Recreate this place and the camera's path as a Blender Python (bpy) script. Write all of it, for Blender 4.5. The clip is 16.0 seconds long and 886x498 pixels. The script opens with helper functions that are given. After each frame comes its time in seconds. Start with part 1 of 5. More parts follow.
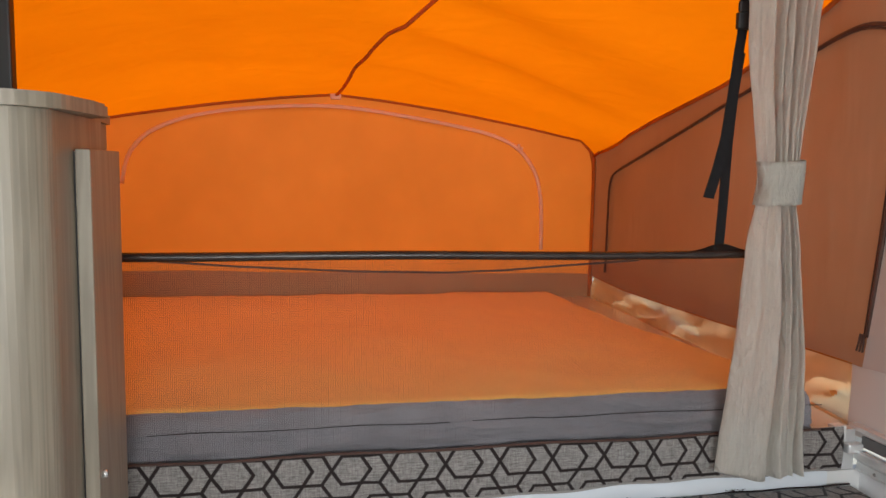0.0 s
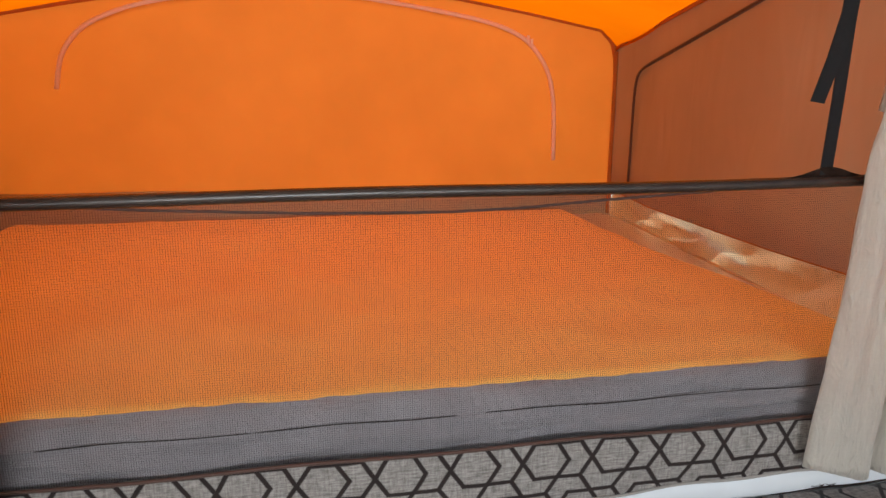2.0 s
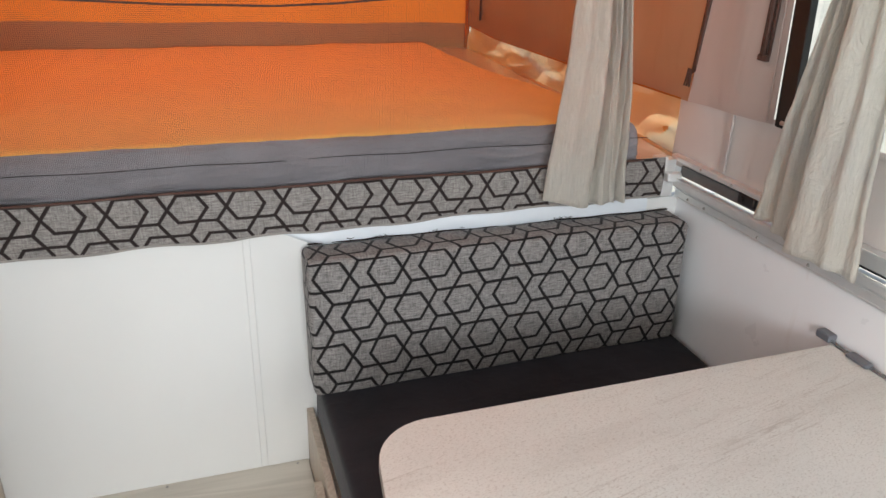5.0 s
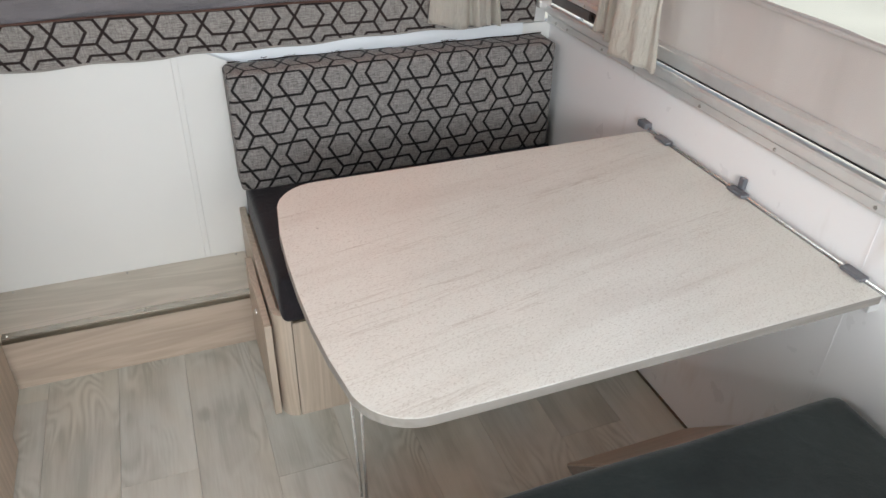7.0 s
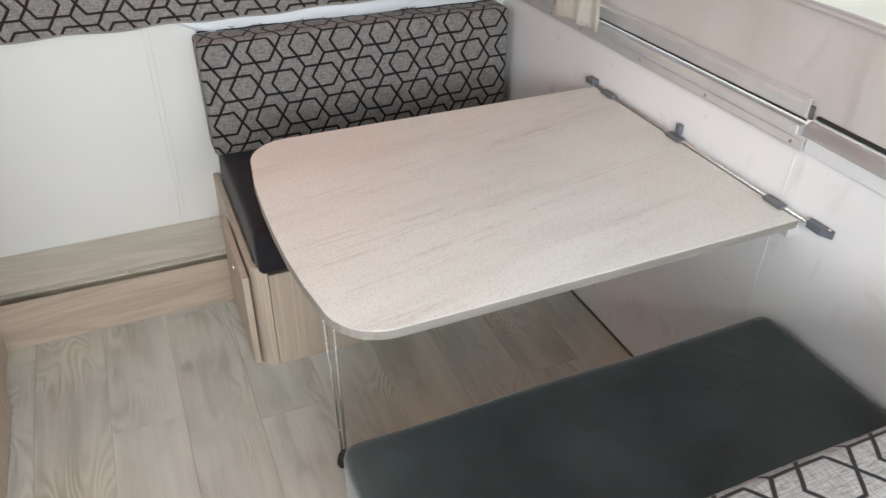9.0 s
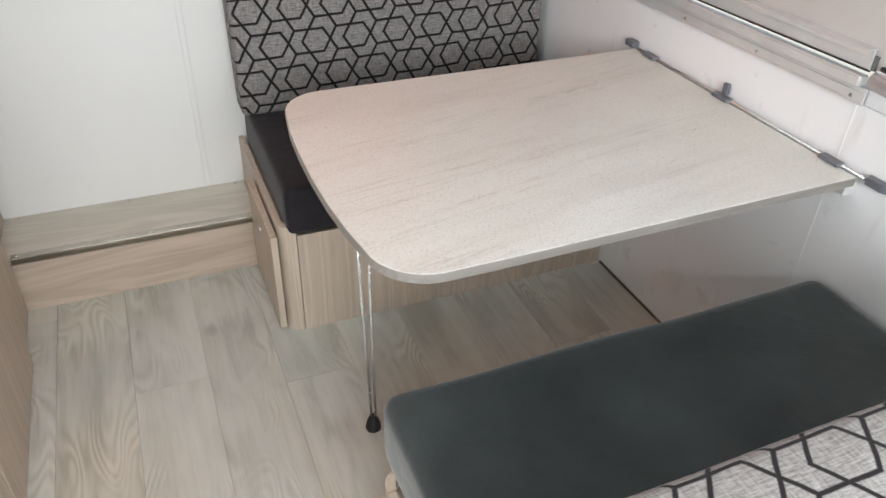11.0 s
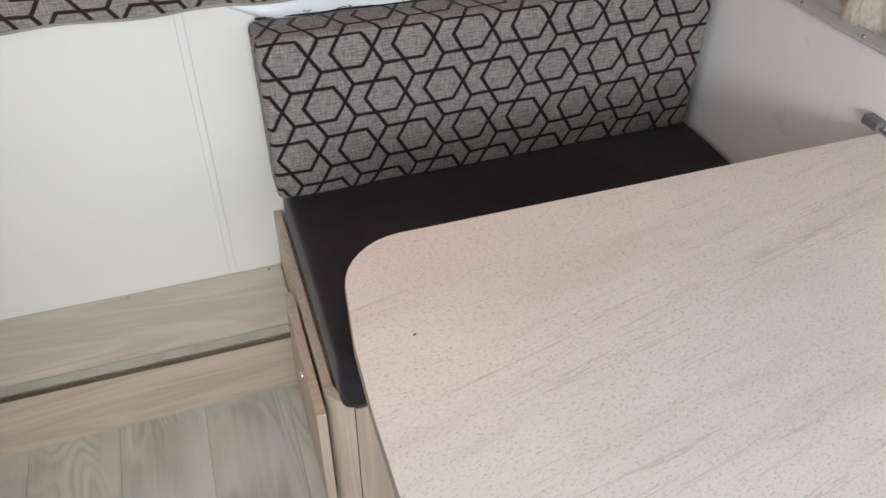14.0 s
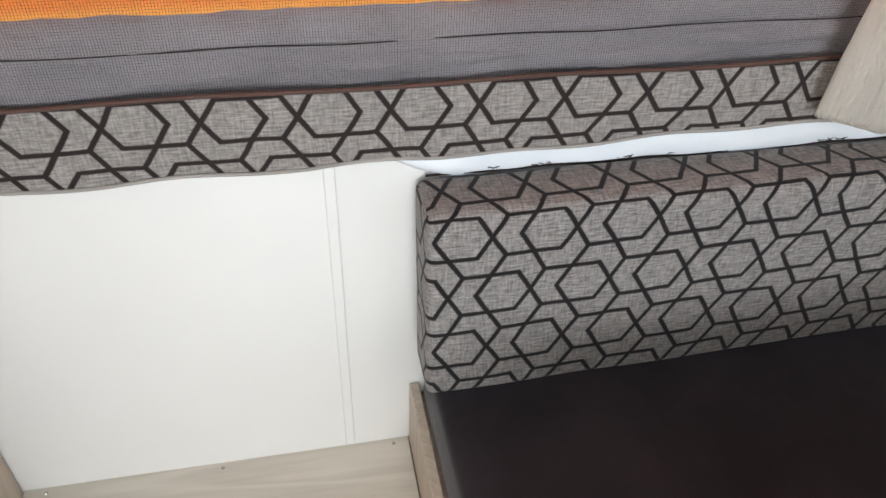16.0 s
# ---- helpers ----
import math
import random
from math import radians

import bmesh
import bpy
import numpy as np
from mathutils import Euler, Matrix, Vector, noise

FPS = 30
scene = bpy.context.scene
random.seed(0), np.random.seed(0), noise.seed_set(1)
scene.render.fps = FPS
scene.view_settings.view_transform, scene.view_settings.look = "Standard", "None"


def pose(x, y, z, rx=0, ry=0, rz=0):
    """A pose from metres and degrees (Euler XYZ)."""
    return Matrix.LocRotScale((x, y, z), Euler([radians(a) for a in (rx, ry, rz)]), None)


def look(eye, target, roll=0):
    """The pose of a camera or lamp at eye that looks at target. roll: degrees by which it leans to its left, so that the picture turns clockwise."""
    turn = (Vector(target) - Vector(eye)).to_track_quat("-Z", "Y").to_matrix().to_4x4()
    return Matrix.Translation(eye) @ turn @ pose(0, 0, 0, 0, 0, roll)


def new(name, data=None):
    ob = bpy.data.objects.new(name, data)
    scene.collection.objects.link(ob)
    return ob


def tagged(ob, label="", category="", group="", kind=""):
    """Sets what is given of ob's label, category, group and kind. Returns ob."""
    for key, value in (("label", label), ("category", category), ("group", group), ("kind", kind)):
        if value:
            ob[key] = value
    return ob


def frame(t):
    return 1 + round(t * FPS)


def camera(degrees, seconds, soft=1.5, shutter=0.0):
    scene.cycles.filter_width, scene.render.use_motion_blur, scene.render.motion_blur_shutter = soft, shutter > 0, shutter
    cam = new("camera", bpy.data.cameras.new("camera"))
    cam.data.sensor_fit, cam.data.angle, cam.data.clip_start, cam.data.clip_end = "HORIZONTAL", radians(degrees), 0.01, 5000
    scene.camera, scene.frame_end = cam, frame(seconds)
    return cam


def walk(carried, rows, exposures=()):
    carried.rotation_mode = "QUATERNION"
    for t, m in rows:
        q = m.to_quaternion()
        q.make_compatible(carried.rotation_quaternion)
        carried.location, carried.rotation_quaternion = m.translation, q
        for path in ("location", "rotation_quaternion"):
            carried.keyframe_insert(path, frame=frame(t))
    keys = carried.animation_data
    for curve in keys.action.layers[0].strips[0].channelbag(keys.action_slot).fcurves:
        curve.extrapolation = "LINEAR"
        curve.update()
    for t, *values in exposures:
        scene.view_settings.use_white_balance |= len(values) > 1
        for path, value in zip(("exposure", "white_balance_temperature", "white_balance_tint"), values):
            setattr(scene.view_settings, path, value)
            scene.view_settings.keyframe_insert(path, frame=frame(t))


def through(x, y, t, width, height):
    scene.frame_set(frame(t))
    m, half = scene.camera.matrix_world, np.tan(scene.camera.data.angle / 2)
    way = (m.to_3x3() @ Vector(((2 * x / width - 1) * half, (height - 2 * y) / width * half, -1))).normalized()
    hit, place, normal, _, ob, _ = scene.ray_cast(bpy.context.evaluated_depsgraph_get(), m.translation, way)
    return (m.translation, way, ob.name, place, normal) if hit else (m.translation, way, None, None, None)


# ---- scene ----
cam = camera(61.7, 16.0)
PATH = [
    (0, (-1.364, -1.533, 1.549), (-0.979, 0.418, 1.336), 1.1),
    (0.5, (-1.354, -1.406, 1.534), (-0.965, 0.533, 1.237), 1.1),
    (1, (-1.31, -1.245, 1.539), (-0.924, 0.68, 1.159), 0.9),
    (1.5, (-1.285, -1.134, 1.537), (-0.907, 0.78, 1.098), 0.6),
    (2, (-1.28, -1.069, 1.546), (-0.891, 0.835, 1.072), 0.4),
    (2.5, (-1.272, -1.061, 1.541), (-0.851, 0.83, 1.042), 0.2),
    (3, (-1.246, -1.121, 1.534), (-0.776, 0.75, 1.007), 0.3),
    (3.5, (-1.204, -1.243, 1.52), (-0.677, 0.602, 0.955), 0.9),
    (4, (-1.193, -1.358, 1.507), (-0.64, 0.459, 0.882), 1.1),
    (4.5, (-1.205, -1.491, 1.499), (-0.627, 0.285, 0.784), 1.5),
    (5, (-1.204, -1.601, 1.492), (-0.62, 0.133, 0.686), 1.7),
    (7.5, (-1.16, -2.15, 1.512), (-0.531, -0.621, 0.387), 1.5),
    (8, (-1.189, -2.2, 1.515), (-0.536, -0.682, 0.388), 1.4),
    (8.5, (-1.194, -2.227, 1.52), (-0.516, -0.722, 0.39), 1.3),
    (11, (-1.269, -2.205, 1.408), (-0.609, -0.703, 0.265), 2.1),
    (11.5, (-1.248, -2.066, 1.401), (-0.633, -0.582, 0.21), 1.8),
    (12, (-1.245, -1.938, 1.389), (-0.664, -0.474, 0.155), 1.6),
    (12.5, (-1.216, -1.811, 1.376), (-0.66, -0.369, 0.107), 1.5),
    (13, (-1.155, -1.656, 1.384), (-0.61, -0.227, 0.095), 1.6),
    (13.5, (-1.12, -1.537, 1.388), (-0.584, -0.111, 0.093), 1.6),
    (14, (-1.118, -1.402, 1.389), (-0.593, 0.027, 0.092), 1.6),
    (14.5, (-1.168, -1.222, 1.395), (-0.665, 0.218, 0.101), 1.5),
    (15, (-1.214, -1.098, 1.397), (-0.744, 0.348, 0.098), 1.6),
    (15.5, (-1.194, -0.978, 1.404), (-0.783, 0.492, 0.112), 2.0),
    (16, (-1.164, -0.888, 1.398), (-0.83, 0.621, 0.129), 2.2),
]
EXPOSURES = [(0.0, -0.45), (0.5, -0.28), (1.0, -0.27), (2.0, -0.17), (3.0, -0.08), (3.7, -0.02), (4.5, -0.04), (5.2, -0.14), (8.0, -0.22), (11.0, -0.14), (12.5, -0.18), (13.5, -0.22), (14.5, 0.02), (16.0, 0.18)]
walk(cam, [(t, look(eye, target, roll)) for t, eye, target, roll in PATH], EXPOSURES)

# ---- light ----
world = bpy.data.worlds.new("sky")
scene.world = world
world.use_nodes = True
wn = world.node_tree.nodes
sky = wn.new("ShaderNodeTexSky")
sky.sky_type = "NISHITA"
sky.sun_disc = False
SUN_ELEV, SUN_AZ = 58.0, 3.0          # azimuth from +y towards +x
sky.sun_elevation, sky.sun_rotation = radians(SUN_ELEV), radians(SUN_AZ)
world.node_tree.links.new(sky.outputs["Color"], wn["Background"].inputs["Color"])
wn["Background"].inputs["Strength"].default_value = 0.15

sun = new("sun", bpy.data.lights.new("sun", "SUN"))
sun.data.energy, sun.data.angle, sun.data.color = 4.7, radians(0.5), (1.0, 0.95, 0.86)
sd = Vector((math.sin(radians(SUN_AZ)) * math.cos(radians(SUN_ELEV)), math.cos(radians(SUN_AZ)) * math.cos(radians(SUN_ELEV)), math.sin(radians(SUN_ELEV))))
sun.matrix_world = look(sd * 30, (0, 0, 0))


def window_light(name, eye, target, w, h, power, color):
    d = bpy.data.lights.new(name, "AREA")
    d.shape, d.size, d.size_y, d.energy, d.color = "RECTANGLE", w, h, power, color
    ob = new(name, d)
    ob.matrix_world = look(eye, target)
    return ob


window_light("left_window_light", (-2.35, -1.65, 1.5), (-1.25, -1.65, 0.72), 1.9, 0.66, 11, (0.92, 0.97, 1.0))
window_light("rear_window_light", (-1.30, -3.35, 1.5), (-1.50, -1.45, 0.35), 1.3, 0.66, 76, (0.92, 0.97, 1.0))
window_light("right_window_light", (-0.02, -2.65, 1.55), (-0.55, -1.90, 0.70), 0.8, 0.54, 6, (0.94, 0.98, 1.0))


# ---- materials ----
class Nodes:
    """Short hand for a node tree."""

    def __init__(self, name):
        self.mat = bpy.data.materials.new(name)
        self.mat.use_nodes = True
        self.t = self.mat.node_tree
        self.bsdf = self.t.nodes["Principled BSDF"]
        self.out = self.t.nodes["Material Output"]

    def put(self, kind, **props):
        n = self.t.nodes.new(kind)
        for key, value in props.items():
            n.inputs[key].default_value = value
        return n

    def link(self, a, b):
        self.t.links.new(a, b)

    def math(self, op, a, b=None, c=None):
        n = self.t.nodes.new("ShaderNodeMath")
        n.operation = op
        for i, v in enumerate((a, b, c)):
            if v is None:
                continue
            if isinstance(v, (int, float)):
                n.inputs[i].default_value = v
            else:
                self.link(v, n.inputs[i])
        return n.outputs[0]

    def coords(self, space="Object", scale=(1, 1, 1), turn=0.0):
        tc = self.t.nodes.new("ShaderNodeTexCoord")
        rot = self.put("ShaderNodeMapping", Rotation=(0, 0, radians(turn)))
        mp = self.put("ShaderNodeMapping", Scale=scale)
        self.link(tc.outputs[space], rot.inputs["Vector"])
        self.link(rot.outputs["Vector"], mp.inputs["Vector"])
        return mp.outputs["Vector"]

    def noise(self, vec, scale, detail=4.0, rough=0.55, warp=0.0):
        n = self.put("ShaderNodeTexNoise", Scale=scale, Detail=detail, Roughness=rough, Distortion=warp)
        self.link(vec, n.inputs["Vector"])
        return n.outputs["Fac"]

    def ramp(self, fac, stops):
        r = self.t.nodes.new("ShaderNodeValToRGB")
        while len(r.color_ramp.elements) < len(stops):
            r.color_ramp.elements.new(0.5)
        for e, (p, col) in zip(r.color_ramp.elements, stops):
            e.position, e.color = p, (*col, 1)
        self.link(fac, r.inputs["Fac"])
        return r.outputs["Color"]

    def mix(self, fac, a, b, blend="MIX"):
        m = self.t.nodes.new("ShaderNodeMix")
        m.data_type, m.blend_type = "RGBA", blend
        for sock, v in ((m.inputs["Factor"], fac), (m.inputs["A"], a), (m.inputs["B"], b)):
            if isinstance(v, (int, float)):
                sock.default_value = v
            elif isinstance(v, tuple):
                sock.default_value = (*v, 1)
            else:
                self.link(v, sock)
        return m.outputs["Result"]

    def bump(self, height, strength, distance=0.002):
        b = self.put("ShaderNodeBump", Strength=strength, Distance=distance)
        self.link(height, b.inputs["Height"])
        return b.outputs["Normal"]

    def finish(self, color, rough, normal=None, metal=0.0, **extra):
        b = self.bsdf
        if isinstance(color, tuple):
            b.inputs["Base Color"].default_value = (*color, 1)
        else:
            self.link(color, b.inputs["Base Color"])
        if isinstance(rough, (int, float)):
            b.inputs["Roughness"].default_value = rough
        else:
            self.link(rough, b.inputs["Roughness"])
        b.inputs["Metallic"].default_value = metal
        if normal is not None:
            self.link(normal, b.inputs["Normal"])
        for key, value in extra.items():
            b.inputs[key.replace("_", " ")].default_value = value
        return self.mat


def tone(c, k):
    return tuple(min(1.0, v * k) for v in c)


def paint(name, c, rough=0.35, scale=3.0, spread=0.06, bump=0.05, metal=0.0, fine=180.0, **extra):
    n = Nodes(name)
    v = n.coords()
    big, small = n.noise(v, scale), n.noise(v, fine, 2)
    col = n.ramp(big, [(0.3, tone(c, 1 - spread)), (0.7, tone(c, 1 + spread))])
    r = n.math("MULTIPLY_ADD", n.noise(v, scale * 6), 0.16, rough - 0.08)
    return n.finish(col, r, n.bump(small, bump, 0.001), metal, **extra)


def wood(name, light, dark, along="Y", scale=1.0, rough=0.42, random_tint=0.0):
    """Printed wood grain: long streaks, cathedral figure and pores."""
    n = Nodes(name)
    st = {"X": (0.07, 1, 1), "Y": (1, 0.07, 1), "Z": (1, 1, 0.07)}[along]
    v = n.coords(scale=st)
    info = n.t.nodes.new("ShaderNodeObjectInfo")
    if random_tint:
        add = n.t.nodes.new("ShaderNodeVectorMath")
        add.operation = "MULTIPLY_ADD"
        n.link(info.outputs["Random"], add.inputs[0])
        add.inputs[1].default_value = (7.0, 3.0, 5.0)
        n.link(v, add.inputs[2])
        v = add.outputs[0]
    streak = n.noise(v, 22 * scale, 5, 0.6, 0.4)
    figure = n.noise(v, 5.5 * scale, 3, 0.5, 2.2)
    rings = n.math("SINE", n.math("MULTIPLY", figure, 46.0))
    rings = n.math("MULTIPLY_ADD", rings, 0.14, 0.0)
    pores = n.noise(v, 150 * scale, 2, 0.5)
    fac = n.math("ADD", n.math("MULTIPLY_ADD", streak, 0.62, 0.18), rings)
    fac = n.math("ADD", fac, n.math("MULTIPLY_ADD", pores, 0.3, -0.15))
    if random_tint:
        fac = n.math("ADD", fac, n.math("MULTIPLY_ADD", info.outputs["Random"], random_tint, -random_tint / 2))
    mid = tuple((a + b) / 2 for a, b in zip(light, dark))
    col = n.ramp(fac, [(0.22, dark), (0.46, mid), (0.72, light)])
    return n.finish(col, n.math("MULTIPLY_ADD", streak, 0.18, rough - 0.09), n.bump(n.math("ADD", streak, pores), 0.10, 0.001))


def oak_floor(name, light, dark, rough=0.34):
    """Greyed oak print: soft blotches, cathedral loops, faint streaks and a few knots, shifted plank by plank."""
    n = Nodes(name)
    tc = n.t.nodes.new("ShaderNodeTexCoord")
    info = n.t.nodes.new("ShaderNodeObjectInfo")
    add = n.t.nodes.new("ShaderNodeVectorMath")
    add.operation = "MULTIPLY_ADD"
    n.link(info.outputs["Random"], add.inputs[0])
    add.inputs[1].default_value = (17.0, 23.0, 9.0)
    n.link(tc.outputs["Object"], add.inputs[2])

    def space(sx, sy):
        mp = n.put("ShaderNodeMapping", Scale=(sx, sy, 1))
        n.link(add.outputs[0], mp.inputs["Vector"])
        return mp.outputs["Vector"]

    blotch = n.noise(space(1, 0.35), 7.0, 3, 0.55, 0.4)
    streak = n.noise(space(1, 0.045), 34.0, 4, 0.6, 0.3)
    pores = n.noise(space(1, 0.05), 240.0, 2, 0.6)
    field = n.noise(space(1, 0.30), 5.2, 2, 0.45, 0.7)
    loops = n.math("SINE", n.math("MULTIPLY_ADD", streak, 5.0, n.math("MULTIPLY", field, 135.0)))
    where = n.t.nodes.new("ShaderNodeMapRange")
    where.inputs["From Min"].default_value, where.inputs["From Max"].default_value = 0.50, 0.64
    n.link(n.noise(space(1, 0.5), 6.0, 2), where.inputs["Value"])
    fac = n.math("MULTIPLY_ADD", blotch, 0.75, -0.02)
    fac = n.math("ADD", fac, n.math("MULTIPLY_ADD", streak, 0.40, -0.20))
    fac = n.math("ADD", fac, n.math("MULTIPLY_ADD", pores, 0.16, -0.08))
    fac = n.math("ADD", fac, n.math("MULTIPLY", n.math("MULTIPLY", loops, where.outputs[0]), 0.11))
    fac = n.math("ADD", fac, n.math("MULTIPLY_ADD", info.outputs["Random"], 0.10, 0.11))
    vor = n.put("ShaderNodeTexVoronoi", Scale=3.4)
    n.link(space(1, 0.6), vor.inputs["Vector"])
    knot = n.t.nodes.new("ShaderNodeMapRange")
    knot.inputs["From Min"].default_value, knot.inputs["From Max"].default_value = 0.075, 0.01
    n.link(n.math("MULTIPLY_ADD", streak, 0.05, n.math("ADD", vor.outputs["Distance"], -0.02)), knot.inputs["Value"])
    fac = n.math("SUBTRACT", fac, n.math("MULTIPLY", knot.outputs[0], 0.32))
    mid = tuple(a * 0.55 + b * 0.45 for a, b in zip(light, dark))
    col = n.ramp(fac, [(0.10, tone(dark, 0.86)), (0.34, dark), (0.52, mid), (0.78, light)])
    warm = n.ramp(n.noise(space(1, 0.5), 4.0, 2), [(0.35, (0.97, 1.0, 1.03)), (0.65, (1.03, 1.0, 0.95))])
    col = n.mix(1.0, col, warm, "MULTIPLY")
    return n.finish(col, n.math("MULTIPLY_ADD", blotch, 0.2, rough - 0.10), n.bump(n.math("ADD", streak, pores), 0.08, 0.001))


def linen(name, c):
    """Slubbed linen: light and dark threads both ways, and a crumple."""
    n = Nodes(name)
    down = n.noise(n.coords(scale=(1, 1, 0.05)), 300, 3, 0.7)
    across = n.noise(n.coords(scale=(0.10, 0.10, 1)), 300, 3, 0.7)
    soil = n.noise(n.coords(), 9, 3)
    th = n.math("ADD", n.math("MULTIPLY", down, 0.72), n.math("MULTIPLY", across, 0.28))
    col = n.ramp(th, [(0.34, tone(c, 0.92)), (0.66, tone(c, 1.03))])
    col = n.mix(1.0, col, n.ramp(soil, [(0.3, (0.95, 0.94, 0.93)), (0.7, (1.0, 1.0, 1.0))]), "MULTIPLY")
    crumple = n.noise(n.coords(scale=(2.0, 2.0, 0.9)), 17, 5, 0.62, 0.8)
    hgt = n.math("MULTIPLY_ADD", th, 0.10, crumple)
    nrm = n.bump(hgt, 0.8, 0.012)
    n.finish(col, 0.92, nrm, Sheen_Weight=0.2, Specular_IOR_Level=0.15)
    tr, mixer = n.put("ShaderNodeBsdfTranslucent"), n.put("ShaderNodeMixShader", Fac=0.22)
    n.link(col, tr.inputs["Color"])
    n.link(nrm, tr.inputs["Normal"])
    n.link(n.bsdf.outputs[0], mixer.inputs[1])
    n.link(tr.outputs[0], mixer.inputs[2])
    n.link(mixer.outputs[0], n.out.inputs["Surface"])
    return n.mat


def canvas(name, c, through=0.5, through_tint=None, spread=0.05, crease=0.25):
    """Tent cloth that lets light through."""
    n = Nodes(name)
    v = n.coords()
    big = n.noise(v, 2.2, 3)
    col = n.ramp(big, [(0.3, tone(c, 1 - spread)), (0.7, tone(c, 1 + spread))])
    tint = through_tint or c
    col2 = n.ramp(big, [(0.3, tone(tint, 1 - spread)), (0.7, tone(tint, 1 + spread))])
    weave = n.noise(v, 420, 1)
    fold = n.noise(n.coords(scale=(1, 1.6, 0.5)), 5.0, 2, 0.5, 0.6)
    nrm = n.bump(n.math("MULTIPLY_ADD", weave, 0.05, fold), crease, 0.02)
    d, tr = n.put("ShaderNodeBsdfDiffuse"), n.put("ShaderNodeBsdfTranslucent")
    mixer = n.put("ShaderNodeMixShader", Fac=through)
    n.link(col, d.inputs["Color"])
    n.link(col2, tr.inputs["Color"])
    n.link(nrm, d.inputs["Normal"])
    n.link(nrm, tr.inputs["Normal"])
    n.link(d.outputs[0], mixer.inputs[1])
    n.link(tr.outputs[0], mixer.inputs[2])
    n.link(mixer.outputs[0], n.out.inputs["Surface"])
    return n.mat


def cloth(name, c, rough=0.9, weave=900.0, spread=0.12, sheen=0.3, scale=7.0, crease=0.25, run=(1, 1, 1)):
    n = Nodes(name)
    v = n.coords()
    th = n.noise(n.coords(scale=(1, 1, 0.12)), weave, 2)
    col = n.ramp(n.math("MULTIPLY_ADD", th, 0.4, n.math("MULTIPLY", n.noise(v, scale), 0.6)), [(0.3, tone(c, 1 - spread)), (0.7, tone(c, 1 + spread))])
    fold = n.noise(n.coords(scale=run), 16, 4, 0.6, 0.5)
    return n.finish(col, rough, n.bump(n.math("MULTIPLY_ADD", th, 0.12, fold), crease, 0.012), Sheen_Weight=sheen, Sheen_Roughness=0.4, Specular_IOR_Level=0.2)


def hex_cloth(name, ground, ground2, line, side=0.0409, width=0.0034, turned=False, centre=(0.0, 0.0), slant=0.0, squash=0.865):
    """Grey melange weave with the dark interlaced hexagon line, laid out in the cloth's own metres."""
    n = Nodes(name)
    tc = n.t.nodes.new("ShaderNodeTexCoord")
    sep = n.t.nodes.new("ShaderNodeSeparateXYZ")
    wob = n.put("ShaderNodeTexNoise", Scale=14.0, Detail=1.0)
    n.link(tc.outputs["UV"], wob.inputs["Vector"])
    wv = n.t.nodes.new("ShaderNodeVectorMath")
    wv.operation = "MULTIPLY_ADD"
    n.link(wob.outputs["Color"], wv.inputs[0])
    wv.inputs[1].default_value = (0.006, 0.006, 0)
    n.link(tc.outputs["UV"], wv.inputs[2])
    n.link(wv.outputs[0], sep.inputs[0])
    k = (-1.0 if turned else 1.0) / side
    x = n.math("MULTIPLY_ADD", sep.outputs["X"], k, -(centre[0] + 0.003) * k)
    ky = k / squash
    level_y = n.math("MULTIPLY_ADD", n.math("SUBTRACT", sep.outputs["X"], centre[0]), -slant, sep.outputs["Y"])
    y = n.math("MULTIPLY_ADD", level_y, ky, -(centre[1] + 0.003) * ky)
    h = math.sqrt(3) / 2
    w = width / side
    best = None
    for ang in (0, 120, 240):
        c, s = math.cos(radians(ang)), math.sin(radians(ang))
        u = n.math("ADD", n.math("MULTIPLY", x, c), n.math("MULTIPLY", y, s))
        v = n.math("ADD", n.math("MULTIPLY", x, -s), n.math("MULTIPLY", y, c))
        for level in (h, -h):
            row = n.math("ROUND", n.math("DIVIDE", n.math("SUBTRACT", v, level), 3 * h))
            off = n.math("ABSOLUTE", n.math("SUBTRACT", n.math("SUBTRACT", v, level), n.math("MULTIPLY", row, 3 * h)))
            along = n.math("FLOORED_MODULO", n.math("SUBTRACT", n.math("ADD", u, 1.5 + w * 0.5), n.math("MULTIPLY", row, 1.5)), 3.0)
            past = n.math("MULTIPLY", n.math("GREATER_THAN", along, 2.0 + w), 9.0)
            d = n.math("ADD", off, past)
            best = d if best is None else n.math("MINIMUM", best, d)
    fray = n.noise(tc.outputs["UV"], 700, 1)
    edge = n.math("MULTIPLY_ADD", fray, 0.05, best)
    mask = n.t.nodes.new("ShaderNodeMapRange")
    mask.inputs["From Min"].default_value, mask.inputs["From Max"].default_value = w + 0.045, w - 0.005
    n.link(edge, mask.inputs["Value"])
    mp1, mp2 = n.put("ShaderNodeMapping", Scale=(0.12, 1, 1)), n.put("ShaderNodeMapping", Scale=(1, 0.12, 1))
    n.link(tc.outputs["UV"], mp1.inputs["Vector"])
    n.link(tc.outputs["UV"], mp2.inputs["Vector"])
    weft, warp = n.noise(mp1.outputs[0], 330, 3, 0.78), n.noise(mp2.outputs[0], 280, 3, 0.78)
    thread = n.math("ADD", n.math("MULTIPLY", weft, 0.6), n.math("MULTIPLY", warp, 0.4))
    cloth_col = n.ramp(thread, [(0.40, ground2), (0.60, ground)])
    col = n.mix(mask.outputs[0], cloth_col, line)
    hgt = n.math("MULTIPLY_ADD", mask.outputs[0], -0.8, thread)
    return n.finish(col, 0.92, n.bump(hgt, 0.35, 0.0012), Sheen_Weight=0.1, Specular_IOR_Level=0.2)


